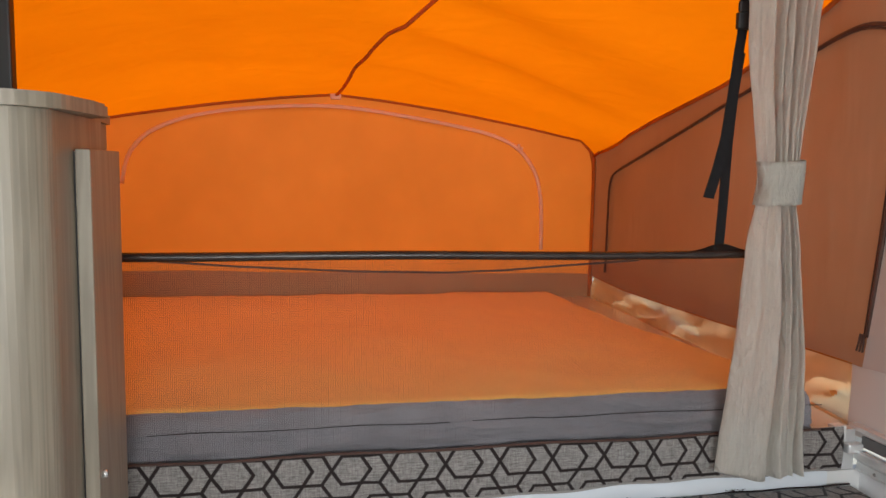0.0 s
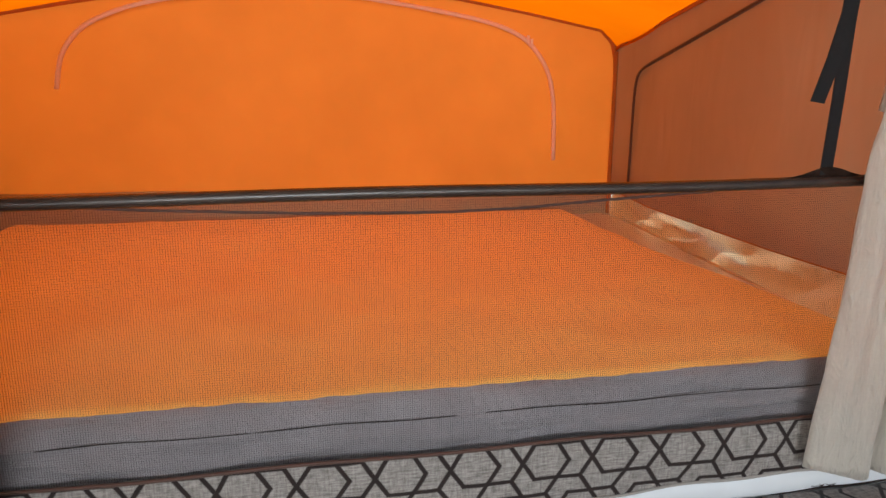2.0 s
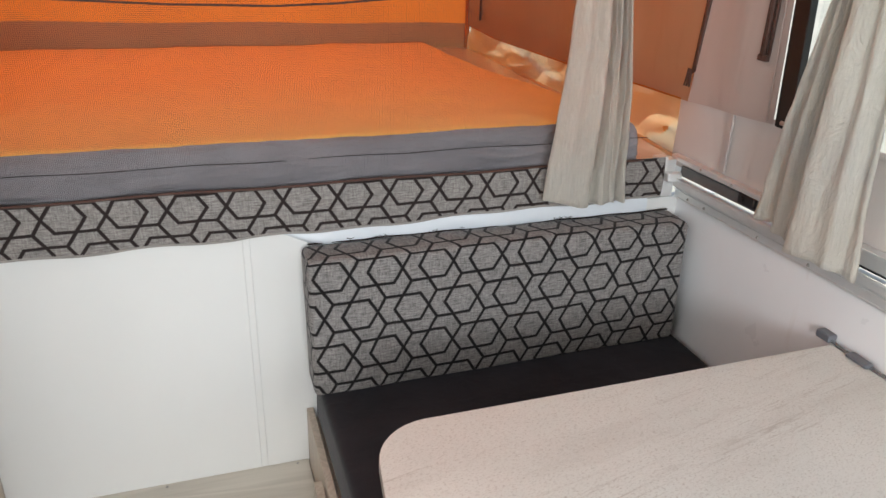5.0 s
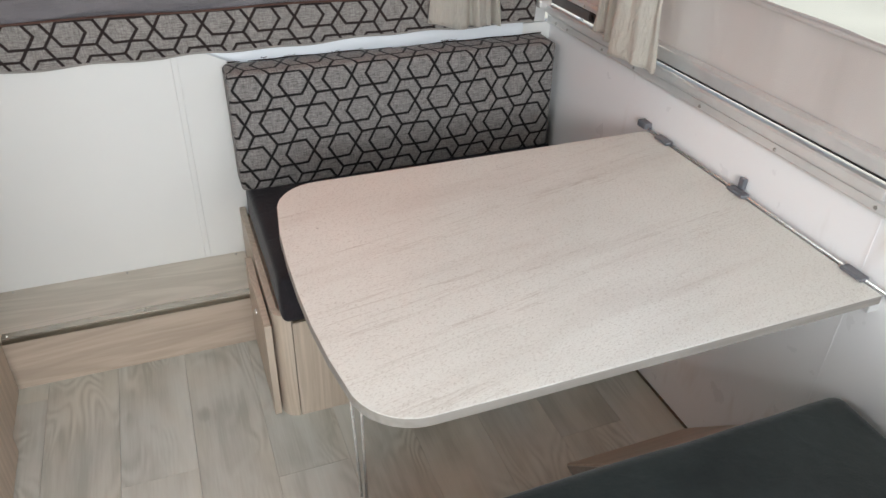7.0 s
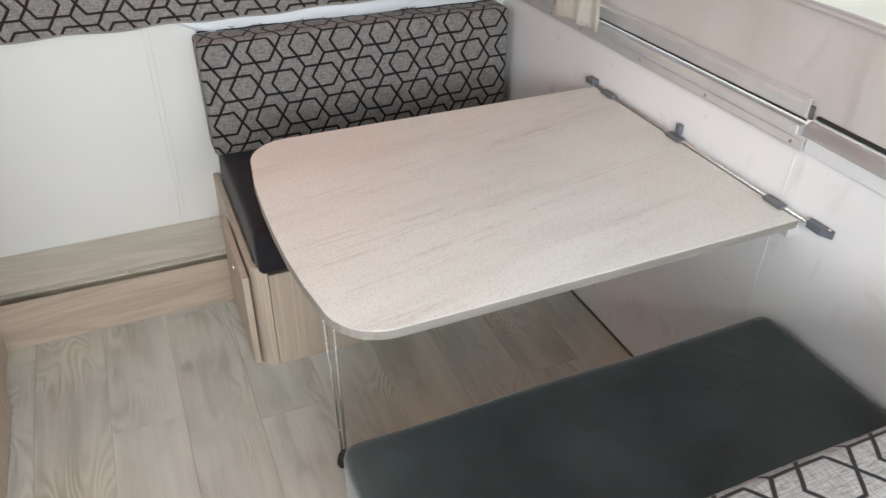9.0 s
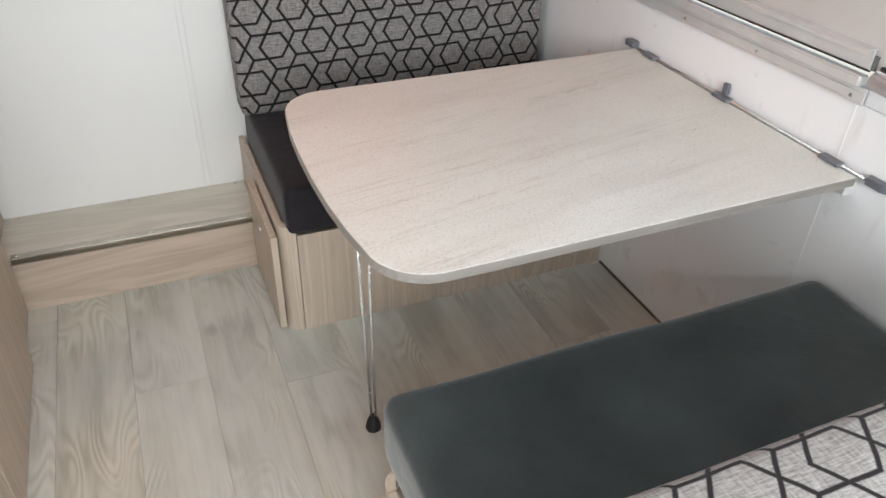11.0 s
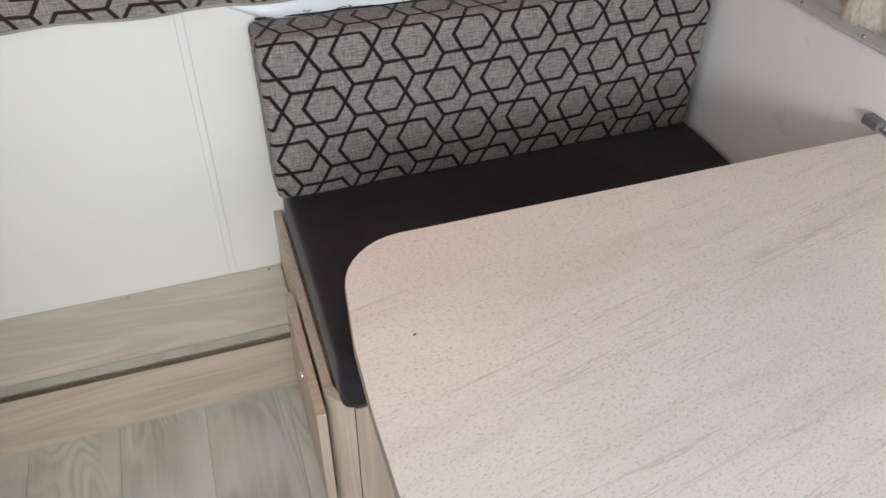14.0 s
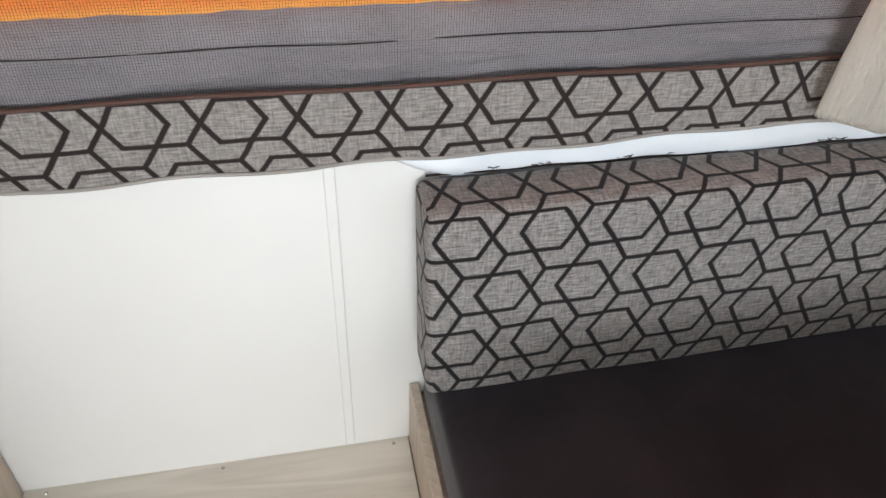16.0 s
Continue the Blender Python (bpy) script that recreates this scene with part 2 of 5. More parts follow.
def laminate(name):
    """Pale travertine print: fine speckle and long broken veins."""
    n = Nodes(name)
    turn = -11
    v = n.coords(turn=turn)
    cloud = n.noise(v, 3.0, 4)
    soft = n.noise(n.coords(scale=(0.16, 1, 1), turn=turn), 13, 4, 0.55, 0.3)
    veins = n.noise(n.coords(scale=(0.028, 1, 1), turn=turn), 26, 5, 0.6, 0.5)
    patch = n.noise(n.coords(scale=(0.22, 1, 1), turn=turn), 9, 4, 0.65)
    grain = n.noise(n.coords(scale=(0.5, 1, 1), turn=turn), 360, 4, 0.8)
    base = n.ramp(cloud, [(0.3, (0.625, 0.620, 0.575)), (0.7, (0.695, 0.690, 0.645))])
    base = n.mix(n.ramp(soft, [(0.50, (0, 0, 0)), (0.72, (0.26, 0.26, 0.26))]), base, (0.40, 0.35, 0.305))
    line = n.ramp(veins, [(0.550, (0, 0, 0)), (0.562, (0.5, 0.5, 0.5)), (0.574, (0, 0, 0))])
    line2 = n.ramp(veins, [(0.420, (0, 0, 0)), (0.432, (0.5, 0.5, 0.5)), (0.444, (0, 0, 0))])
    here = n.ramp(patch, [(0.46, (0, 0, 0)), (0.62, (0.85, 0.85, 0.85))])
    base = n.mix(n.mix(1.0, n.mix(1.0, line, line2, "ADD"), here, "MULTIPLY"), base, (0.27, 0.205, 0.155))
    base = n.mix(n.ramp(grain, [(0.34, (0.65, 0.65, 0.65)), (0.47, (0, 0, 0))]), base, (0.34, 0.30, 0.255))
    base = n.mix(n.ramp(grain, [(0.58, (0, 0, 0)), (0.70, (0.75, 0.75, 0.75))]), base, (0.74, 0.72, 0.69))
    return n.finish(base, n.math("MULTIPLY_ADD", grain, 0.22, 0.22), n.bump(grain, 0.14, 0.0008))


def clear(name):
    n = Nodes(name)
    tr, gl = n.put("ShaderNodeBsdfTransparent", Color=(0.94, 0.96, 0.95, 1)), n.put("ShaderNodeBsdfGlossy", Roughness=0.06)
    m = n.put("ShaderNodeMixShader", Fac=0.06)
    n.link(tr.outputs[0], m.inputs[1])
    n.link(gl.outputs[0], m.inputs[2])
    n.link(m.outputs[0], n.out.inputs["Surface"])
    return n.mat


M_WHITE = paint("white_gloss_panel", (0.72, 0.712, 0.69), 0.2, 2.0, 0.02, 0.03)


def stained_panel(name, c):
    """Smooth white panel with a few faint brownish runs."""
    n = Nodes(name)
    v = n.coords()
    runs = n.noise(n.coords(scale=(1, 1, 0.22)), 16, 3, 0.6, 0.5)
    where = n.noise(v, 2.6, 2)
    mask = n.mix(1.0, n.ramp(runs, [(0.56, (0, 0, 0)), (0.72, (0.34, 0.34, 0.34))]), n.ramp(where, [(0.50, (0, 0, 0)), (0.62, (1, 1, 1))]), "MULTIPLY")
    base = n.ramp(n.noise(v, 2.0), [(0.3, tone(c, 0.98)), (0.7, tone(c, 1.02))])
    col = n.mix(mask, base, (0.50, 0.40, 0.33))
    return n.finish(col, n.math("MULTIPLY_ADD", n.noise(v, 12), 0.16, 0.22), n.bump(n.noise(v, 9, 2), 0.06, 0.003))


M_WHITE_R = stained_panel("white_side_panel", (0.80, 0.79, 0.79))
M_VINYL = paint("white_padded_vinyl", (0.64, 0.67, 0.70), 0.4, 9.0, 0.03, 0.1)
M_ALU = paint("brushed_aluminium", (0.74, 0.74, 0.73), 0.38, 12.0, 0.06, 0.06, 0.55)
# Darkened copy of the aluminium for the shade inside the channel.
M_ALU_SHADE = paint("channel_shade", (0.16, 0.16, 0.16), 0.5, 12.0, 0.1, 0.05, 0.5)
M_ALU_GLOSS = paint("polished_aluminium", (0.80, 0.82, 0.84), 0.14, 8.0, 0.04, 0.02, 0.35)
# Brighter copy of the bronze: the highlight along the nosing is in its colour.
M_BRONZE_LIT = paint("bronze_nosing_lit", (0.50, 0.47, 0.41), 0.22, 14.0, 0.10, 0.05, 0.7)
M_BRONZE = paint("bronze_nosing", (0.17, 0.145, 0.11), 0.34, 14.0, 0.12, 0.05, 0.8)
M_CHROME = paint("chrome_rod", (0.80, 0.80, 0.79), 0.25, 20.0, 0.03, 0.0, 0.75)
M_SCREW = paint("screw_steel", (0.45, 0.43, 0.40), 0.32, 60.0, 0.15, 0.05, 1.0)
M_RUBBER = paint("black_rubber", (0.012, 0.012, 0.012), 0.6, 30.0, 0.2, 0.1)
M_BLACK = paint("black_frame", (0.013, 0.011, 0.010), 0.45, 9.0, 0.2, 0.05)
M_GREY_PLASTIC = paint("grey_hinge_plastic", (0.13, 0.135, 0.15), 0.45, 30.0, 0.08, 0.1)
M_WHITE_PLASTIC = paint("white_plastic", (0.78, 0.78, 0.76), 0.35, 20.0, 0.03, 0.03)
M_POLE = paint("black_sleeved_pole", (0.030, 0.017, 0.013), 0.22, 40.0, 0.25, 0.25, fine=900)
M_WEB = cloth("black_webbing", (0.012, 0.011, 0.012), 0.75, 1200.0, 0.2, 0.1)
M_BLACKCLOTH = cloth("dark_hem", (0.018, 0.011, 0.009), 0.8, 900.0, 0.2, 0.1)
M_ORANGE_ROOF = canvas("orange_roof_canvas", (0.88, 0.24, 0.006), 0.55, (1.0, 0.21, 0.001), 0.06, 0.5)
M_ORANGE_WALL = canvas("orange_end_canvas", (0.74, 0.325, 0.075), 0.26, (0.92, 0.225, 0.022), 0.08, 0.5)
M_TAN = canvas("tan_side_canvas", (0.41, 0.285, 0.20), 0.13, (0.66, 0.28, 0.10), 0.07, 0.35)
M_GREY_CANVAS = canvas("grey_side_canvas", (0.45, 0.385, 0.355), 0.09, (0.5, 0.38, 0.31), 0.05, 0.3)
M_CREAM = canvas("cream_strip_canvas", (0.78, 0.62, 0.48), 0.70, (1.0, 0.74, 0.46), 0.12, 0.9)
M_LIGHT_MASK = canvas("orange_light_mask", (0.80, 0.36, 0.12), 0.50, (0.95, 0.42, 0.14), 0.08, 0.4)
M_STRIP = canvas("beige_strip_canvas", (0.55, 0.51, 0.487), 0.16, (0.7, 0.58, 0.5), 0.05, 0.4)
M_PIPING = canvas("brown_piping", (0.52, 0.21, 0.06), 0.40, (0.75, 0.20, 0.02), 0.15, 0.2)
M_ZIP_BACK = canvas("pale_zip_tape", (0.98, 0.74, 0.60), 0.25, (1.0, 0.5, 0.3), 0.06, 0.2)
M_BAND = canvas("tan_band_canvas", (0.45, 0.35, 0.21), 0.22, (0.66, 0.36, 0.12), 0.06, 0.4)
M_ZIP = cloth("brown_zip", (0.085, 0.045, 0.035), 0.55, 1500.0, 0.25, 0.1)
M_CURTAIN = linen("oatmeal_linen_curtain", (0.78, 0.745, 0.68))
M_MATTRESS = cloth("grey_mattress_border", (0.265, 0.244, 0.257), 0.9, 700.0, 0.2, 0.2, 9.0, 1.0, (0.5, 1, 2.2))
# Pale sheet coloured orange: the glow of the canvas is in the base colour.
M_SHEET = cloth("mattress_top_canvas_glow", (0.97, 0.71, 0.20), 0.9, 700.0, 0.06, 0.2, 5.0)
M_MESH = paint("black_mesh_thread", (0.008, 0.007, 0.007), 0.6, 30.0, 0.1, 0.0)
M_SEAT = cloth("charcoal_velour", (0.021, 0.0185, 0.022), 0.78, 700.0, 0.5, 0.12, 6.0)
# Lit copy of the seat velour: window sheen painted in as a lighter green-grey.
M_SEAT_LIT = cloth("charcoal_velour_lit", (0.040, 0.049, 0.049), 0.6, 700.0, 0.5, 0.4, 5.0)
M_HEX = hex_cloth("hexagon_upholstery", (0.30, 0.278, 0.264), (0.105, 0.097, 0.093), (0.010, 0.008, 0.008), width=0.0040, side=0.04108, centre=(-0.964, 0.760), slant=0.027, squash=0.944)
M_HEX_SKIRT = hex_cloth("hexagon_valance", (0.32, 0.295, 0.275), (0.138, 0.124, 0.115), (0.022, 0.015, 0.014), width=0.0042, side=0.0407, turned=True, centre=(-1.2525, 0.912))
# Same upholstery with a lighter ground, brightened for the light on the nearer cushion.
M_HEX_LIT = hex_cloth("hexagon_upholstery_lit", (0.37, 0.35, 0.335), (0.17, 0.16, 0.152), (0.012, 0.0095, 0.010), centre=(-0.50, 0.80))
M_SKIRT_HEM = cloth("grey_hem", (0.30, 0.275, 0.255), 0.9, 900.0)
M_FLOOR = oak_floor("oak_vinyl_plank", (0.625, 0.618, 0.565), (0.40, 0.388, 0.342))
M_JOINT = paint("plank_joint", (0.45, 0.425, 0.38), 0.7)
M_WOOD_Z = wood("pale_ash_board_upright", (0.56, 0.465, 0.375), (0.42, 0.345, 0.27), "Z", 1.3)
M_WOOD_X = wood("pale_ash_board_long", (0.51, 0.415, 0.335), (0.385, 0.305, 0.24), "X", 1.1)
M_WOOD_LEDGE = wood("grey_ash_ledge", (0.67, 0.62, 0.54), (0.52, 0.475, 0.405), "X", 1.0)
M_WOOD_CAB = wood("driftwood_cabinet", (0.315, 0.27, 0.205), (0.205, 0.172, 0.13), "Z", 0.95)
M_WOOD_EDGE = wood("edge_band", (0.27, 0.25, 0.225), (0.21, 0.19, 0.17), "X", 1.4)
M_TABLE = laminate("travertine_laminate")
M_CLEAR = clear("clear_vinyl")
M_CEIL = paint("ceiling_board", (0.75, 0.74, 0.71), 0.5, 2.0, 0.03, 0.05)
M_GRASS = paint("lawn", (0.13, 0.20, 0.05), 0.9, 0.6, 0.35, 0.4, fine=40)
M_GRAVEL = paint("pale_gravel", (0.56, 0.55, 0.47), 0.9, 0.4, 0.12, 0.4, fine=60)
M_TRIM = paint("trailer_wall_outside", (0.72, 0.72, 0.70), 0.3, 2.0, 0.03, 0.03)


# ---- building helpers ----
def thing(name, at, label, category, group=""):
    ob = new(name)
    ob.location = at
    ob.empty_display_size = 0.05
    return tagged(ob, label, category, group)


def mesh_object(name, bm, material, smooth=False):
    me = bpy.data.meshes.new(name)
    bm.normal_update()
    bm.to_mesh(me)
    bm.free()
    me.materials.append(material)
    if smooth:
        me.polygons.foreach_set("use_smooth", [True] * len(me.polygons))
    return new(name, me)


def part(name, bm, material, parent, label="", smooth=False):
    """One mesh part, modelled in place, under a thing or a part."""
    ob = mesh_object(name, bm, material, smooth)
    at = parent.location.copy()
    if parent.parent:
        at = Vector((0, 0, 0))
        ob.parent = parent
        ob.matrix_parent_inverse = Matrix.Identity(4)
    else:
        ob.parent = parent
        ob.matrix_parent_inverse = Matrix.Translation(-at)
    return tagged(ob, label)


def solid(name, bm, material, label, category, kind="", smooth=False):
    return tagged(mesh_object(name, bm, material, smooth), label, category, "", kind)


def box(x0, x1, y0, y1, z0, z1, bevel=0.0, seg=2, bm=None):
    bm = bm or bmesh.new()
    got = bmesh.ops.create_cube(bm, size=1.0, matrix=Matrix.LocRotScale(((x0 + x1) / 2, (y0 + y1) / 2, (z0 + z1) / 2), None, (x1 - x0, y1 - y0, z1 - z0)))
    if bevel:
        vs = set(got["verts"])
        es = [e for e in bm.edges if e.verts[0] in vs and e.verts[1] in vs]
        bmesh.ops.bevel(bm, geom=es, offset=bevel, segments=seg, profile=0.5, affect="EDGES")
    return bm


def rod(points, radius, sides=10, bm=None, caps=True):
    """A round tube through points."""
    bm = bm or bmesh.new()
    pts = [Vector(p) for p in points]
    rings = []
    for i, p in enumerate(pts):
        d = (pts[min(i + 1, len(pts) - 1)] - pts[max(i - 1, 0)]).normalized()
        side = d.cross(Vector((0.31, 0.17, 0.93)))
        side.normalize()
        up = side.cross(d)
        r = radius[i] if isinstance(radius, (list, tuple)) else radius
        rings.append([bm.verts.new(p + r * (math.cos(a) * side + math.sin(a) * up)) for a in [2 * math.pi * k / sides for k in range(sides)]])
    for a, b in zip(rings, rings[1:]):
        for k in range(sides):
            bm.faces.new((a[k], a[(k + 1) % sides], b[(k + 1) % sides], b[k]))
    if caps:
        bm.faces.new(rings[0][::-1])
        bm.faces.new(rings[-1])
    return bm


def ribbon(points, width_dir, width, thick=0.002, bm=None):
    """A flat strap along points, width along width_dir."""
    bm = bm or bmesh.new()
    pts = [Vector(p) for p in points]
    wd = Vector(width_dir).normalized() * width / 2
    rows = []
    for i, p in enumerate(pts):
        d = (pts[min(i + 1, len(pts) - 1)] - pts[max(i - 1, 0)]).normalized()
        nrm = d.cross(wd).normalized() * thick / 2
        rows.append([bm.verts.new(p + s * wd + q * nrm) for s, q in ((-1, -1), (1, -1), (1, 1), (-1, 1))])
    for a, b in zip(rows, rows[1:]):
        for k in range(4):
            bm.faces.new((a[k], a[(k + 1) % 4], b[(k + 1) % 4], b[k]))
    bm.faces.new(rows[0][::-1])
    bm.faces.new(rows[-1])
    return bm


def sheet(fn, nu, nv, thick=0.0):
    """A surface from fn(u, v), u and v from 0 to 1."""
    bm = bmesh.new()
    g = [[bm.verts.new(fn(i / nu, j / nv)) for j in range(nv + 1)] for i in range(nu + 1)]
    for i in range(nu):
        for j in range(nv):
            bm.faces.new((g[i][j], g[i + 1][j], g[i + 1][j + 1], g[i][j + 1]))
    if thick:
        bmesh.ops.solidify(bm, geom=bm.faces[:], thickness=thick)
    return bm


def prism(outline, z0, z1, bevel=0.0):
    """An upright slab over an outline of (x, y)."""
    bm = bmesh.new()
    low = [bm.verts.new((x, y, z0)) for x, y in outline]
    high = [bm.verts.new((x, y, z1)) for x, y in outline]
    n = len(outline)
    bm.faces.new(low[::-1])
    top = bm.faces.new(high)
    for i in range(n):
        bm.faces.new((low[i], low[(i + 1) % n], high[(i + 1) % n], high[i]))
    if bevel:
        bmesh.ops.bevel(bm, geom=list(top.edges), offset=bevel, segments=2, affect="EDGES")
    return bm


def arc(cx, cy, r, a0, a1, n=8):
    return [(cx + r * math.cos(radians(a0 + (a1 - a0) * i / n)), cy + r * math.sin(radians(a0 + (a1 - a0) * i / n))) for i in range(n + 1)]


def screw(at, axis, parent, r=0.004):
    """A pan head with a cross slot."""
    m = Vector(axis).to_track_quat("Z", "Y").to_matrix().to_4x4()
    m.translation = Vector(at)
    bm = bmesh.new()
    bmesh.ops.create_cone(bm, cap_ends=True, segments=10, radius1=r, radius2=r * 0.6, depth=r * 0.7, matrix=m @ Matrix.Translation((0, 0, r * 0.35)))
    for a, b in ((r * 1.0, r * 0.22), (r * 0.22, r * 1.0)):
        bmesh.ops.create_cube(bm, size=1.0, matrix=m @ Matrix.LocRotScale((0, 0, r * 0.66), None, (a, b, r * 0.12)))
    return part("screw", bm, M_SCREW, parent)


def interp(table, x):
    xs, ys = zip(*table)
    return float(np.interp(x, xs, ys))


# ---- the room ----
W = -2.38            # left side wall
BACK = -3.40         # rear wall
ROOF = 2.16
RAIL = 0.845         # top of the solid side walls

floor_top = solid("floor", box(W, 0.0, BACK, 0.0, -0.05, -0.004), M_JOINT, "wood-look vinyl plank floor in pale grey oak", "floor", "structure")
solid("wall_front", box(W - 0.03, 0.12, 0.0, 0.03, 0.0, 0.832, 0.0), M_WHITE, "glossy white fibreglass wall panel below the bed", "wall", "structure")
solid("wall_right", box(0.0, 0.03, BACK, 0.0, 0.0, RAIL), M_WHITE_R, "white side wall panel under the canvas", "wall", "structure")
solid("wall_left", box(W - 0.03, W, BACK, 0.0, 0.0, RAIL), M_WHITE_R, "white side wall panel behind the cabinets", "wall", "structure")
solid("wall_rear", box(W, 0.0, BACK - 0.03, BACK, 0.0, 1.12), M_WHITE_R, "white rear wall panel", "wall", "structure")
solid("ceiling", box(W - 0.1, 0.1, BACK - 0.1, 0.06, ROOF, ROOF + 0.05), M_CEIL, "off-white rigid pop-top roof lining", "ceiling", "structure")

solid("trim_wall_joint", box(-1.1450, -1.1280, -0.0028, -0.0003, 0.182, 0.83, 0.0024, 3), M_WHITE, "white vertical joint strip on the wall panel", "trim", "structure")
solid("trim_side_joint", box(-0.0012, -0.0003, -1.284, -1.279, 0.0, 0.845), M_WHITE_R, "cream sealant line on the side wall", "trim", "structure")
solid("baseboard", box(-0.005, -0.0003, -1.0, -0.60, 0.0, 0.007, 0.001), M_BRONZE, "dark angle strip along the side wall", "trim", "structure")


def eave(y):
    return interp([(-0.02, 2.10), (0.0, 2.09), (0.29, 1.99), (0.758, 1.855), (1.31, 1.765), (1.9, 1.655), (2.0, 1.63)], y)


def side_x(y):
    return interp([(-0.35, -0.012), (-0.1, -0.012), (0.3, 0.03), (2.0, 0.095)], y)


END = 2.0
MID = -1.19


def rim(s):
    """Outline of the canvas end, from the right bottom corner round the top to the left bottom corner."""
    half = [(0.097, 0.90), (0.100, 1.30), (0.094, 1.58), (0.075, 1.655), (0.020, 1.708), (-0.30, 1.770), (-0.64, 1.826), (-0.95, 1.866), (-1.19, 1.888)]
    ts = [i / (len(half) - 1) for i in range(len(half))]
    q = s * 2 if s <= 0.5 else (1 - s) * 2
    x, z = float(np.interp(q, ts, [p[0] for p in half])), float(np.interp(q, ts, [p[1] for p in half]))
    return (x, z) if s <= 0.5 else (2 * MID - x, z)


def canvas_end():
    """The far orange end wall, slightly bellied."""
    def fn(u, v):
        x, z = rim(u)
        zb = 0.91
        zz = zb + (z - zb) * v
        belly = 0.02 * math.sin(math.pi * v) * math.sin(math.pi * u)
        return (x, END + belly, zz)
    return sheet(fn, 64, 16)


end_wall = thing("tent_end_wall", (MID, END, 0.9), "orange canvas end wall of the fold-out bed, glowing with daylight", "tent wall")
part("canvas_panel", canvas_end(), M_ORANGE_WALL, end_wall, smooth=True)
part("rim_piping", rod([(rim(s / 60)[0], END - 0.012, rim(s / 60)[1]) for s in range(61)], 0.0105, 8), M_PIPING, end_wall, "brown sleeve over the bow pole", True)


def window_curve(s):
    pts = [(-0.165, 1.16), (-0.17, 1.40), (-0.20, 1.54), (-0.29, 1.66), (-0.43, 1.725), (-0.72, 1.778), (-1.19, 1.842), (-1.62, 1.812), (-1.86, 1.765), (-2.03, 1.69), (-2.11, 1.59), (-2.135, 1.46)]
    ts = [i / (len(pts) - 1) for i in range(len(pts))]
    return float(np.interp(s, ts, [p[0] for p in pts])), float(np.interp(s, ts, [p[1] for p in pts]))


def smooth_path(fn, n=48):
    raw = [Vector((*fn(i / n), 0)) for i in range(n + 1)]
    for _ in range(3):
        raw = [raw[0]] + [(a + 2 * b + c) / 4 for a, b, c in zip(raw, raw[1:], raw[2:])] + [raw[-1]]
    return [(p.x, p.y) for p in raw]


zipline = smooth_path(window_curve)
part("window_zip", rod([(x, END - 0.006 + 0.02 * 0.6, z) for x, z in zipline], 0.0095, 6), M_ZIP_BACK, end_wall, "pale zip round the window flap", True)
for zx, zz in ((-0.285, 1.655), (-0.30, 1.668)):
    part("zip_slider", box(zx - 0.006, zx + 0.006, END - 0.012, END - 0.002, zz - 0.012, zz + 0.012, 0.002), M_ZIP_BACK, end_wall)
part("lower_band", sheet(lambda u, v: (0.085 - 2.55 * u, END - 0.012, 0.90 + (0.137 + 0.036 * u + 0.003 * math.sin(19 * u)) * v), 40, 3), M_BAND, end_wall, "tan band along the foot")


def ridge(y):
    return interp([(0.0, 2.14), (0.76, 2.06), (1.07, 2.01), (2.0, 1.888)], y)


def seam_x(y):
    return interp([(0.0, -0.84), (0.76, -0.97), (1.07, -1.06), (1.5, -1.14), (2.0, -1.19)], y)


def roof_fn(u, v):
    """u from the right eave over to the left, v from the end wall to the room."""
    y = END * (1 - v)
    xr, ze, zr = side_x(y), eave(y), ridge(y)
    xl = 2 * MID - 0.097
    x = xr + (xl - xr) * u
    q = 1 - abs(2 * u - 1)
    z = ze + (zr - ze) * (1 - (1 - min(1, q)) ** 1.7)
    if u > 0.5:
        z = max(z, ze + (zr - ze) * (1 - (2 * u - 1) ** 3))
    if u < 0.5:
        fold = 0.022 * math.sin(10 * (1 - v) + 5.0 * u) * math.sin(math.pi * v) * math.sin(2 * math.pi * min(u, 0.5))
        crease = sum(a * math.exp(-((v - c - k * u) / w) ** 2) for a, c, k, w in ((-0.030, 0.30, 0.55, 0.045), (0.022, 0.42, 0.60, 0.06), (-0.026, 0.16, 0.35, 0.04), (-0.02, 0.62, 0.3, 0.05)))
        z += fold + crease * math.sin(2 * math.pi * u) * min(1, v * 6)
    else:
        z += 0.014 * noise.noise((x * 2.3, y * 3.1, 6.0)) * math.sin(math.pi * v)
    # near the end wall the cloth takes the outline of the bow
    k = max(0.0, 1 - v * 4)
    if k > 0:
        half = [(0.097, 1.63), (0.075, 1.655), (0.020, 1.708), (-0.30, 1.770), (-0.64, 1.826), (-0.95, 1.866), (-1.19, 1.888)]
        xx = x if x > MID else 2 * MID - x
        zo = float(np.interp(-xx, [-p[0] for p in half], [p[1] for p in half]))
        z = z * (1 - k) + zo * k
    return (x, y, z)


tent_roof = thing("tent_roof", (MID, 1.0, 2.0), "bright orange canvas roof over the fold-out bed, sunlit from outside", "tent roof")
part("canvas_panel", sheet(roof_fn, 64, 40), M_ORANGE_ROOF, tent_roof, smooth=True)


def roof_at(x, y):
    v = 1 - y / END
    xr, xl = side_x(y), 2 * MID - 0.097
    return roof_fn(max(0.0, min(1.0, (x - xr) / (xl - xr))), v)[2]


part("ridge_seam", rod([(seam_x(1.985 * (1 - i / 30)), 1.985 * (1 - i / 30), roof_at(seam_x(1.985 * (1 - i / 30)), 1.985 * (1 - i / 30)) - 0.006) for i in range(29)], 0.007, 8), M_PIPING, tent_roof, "brown piped seam", True)
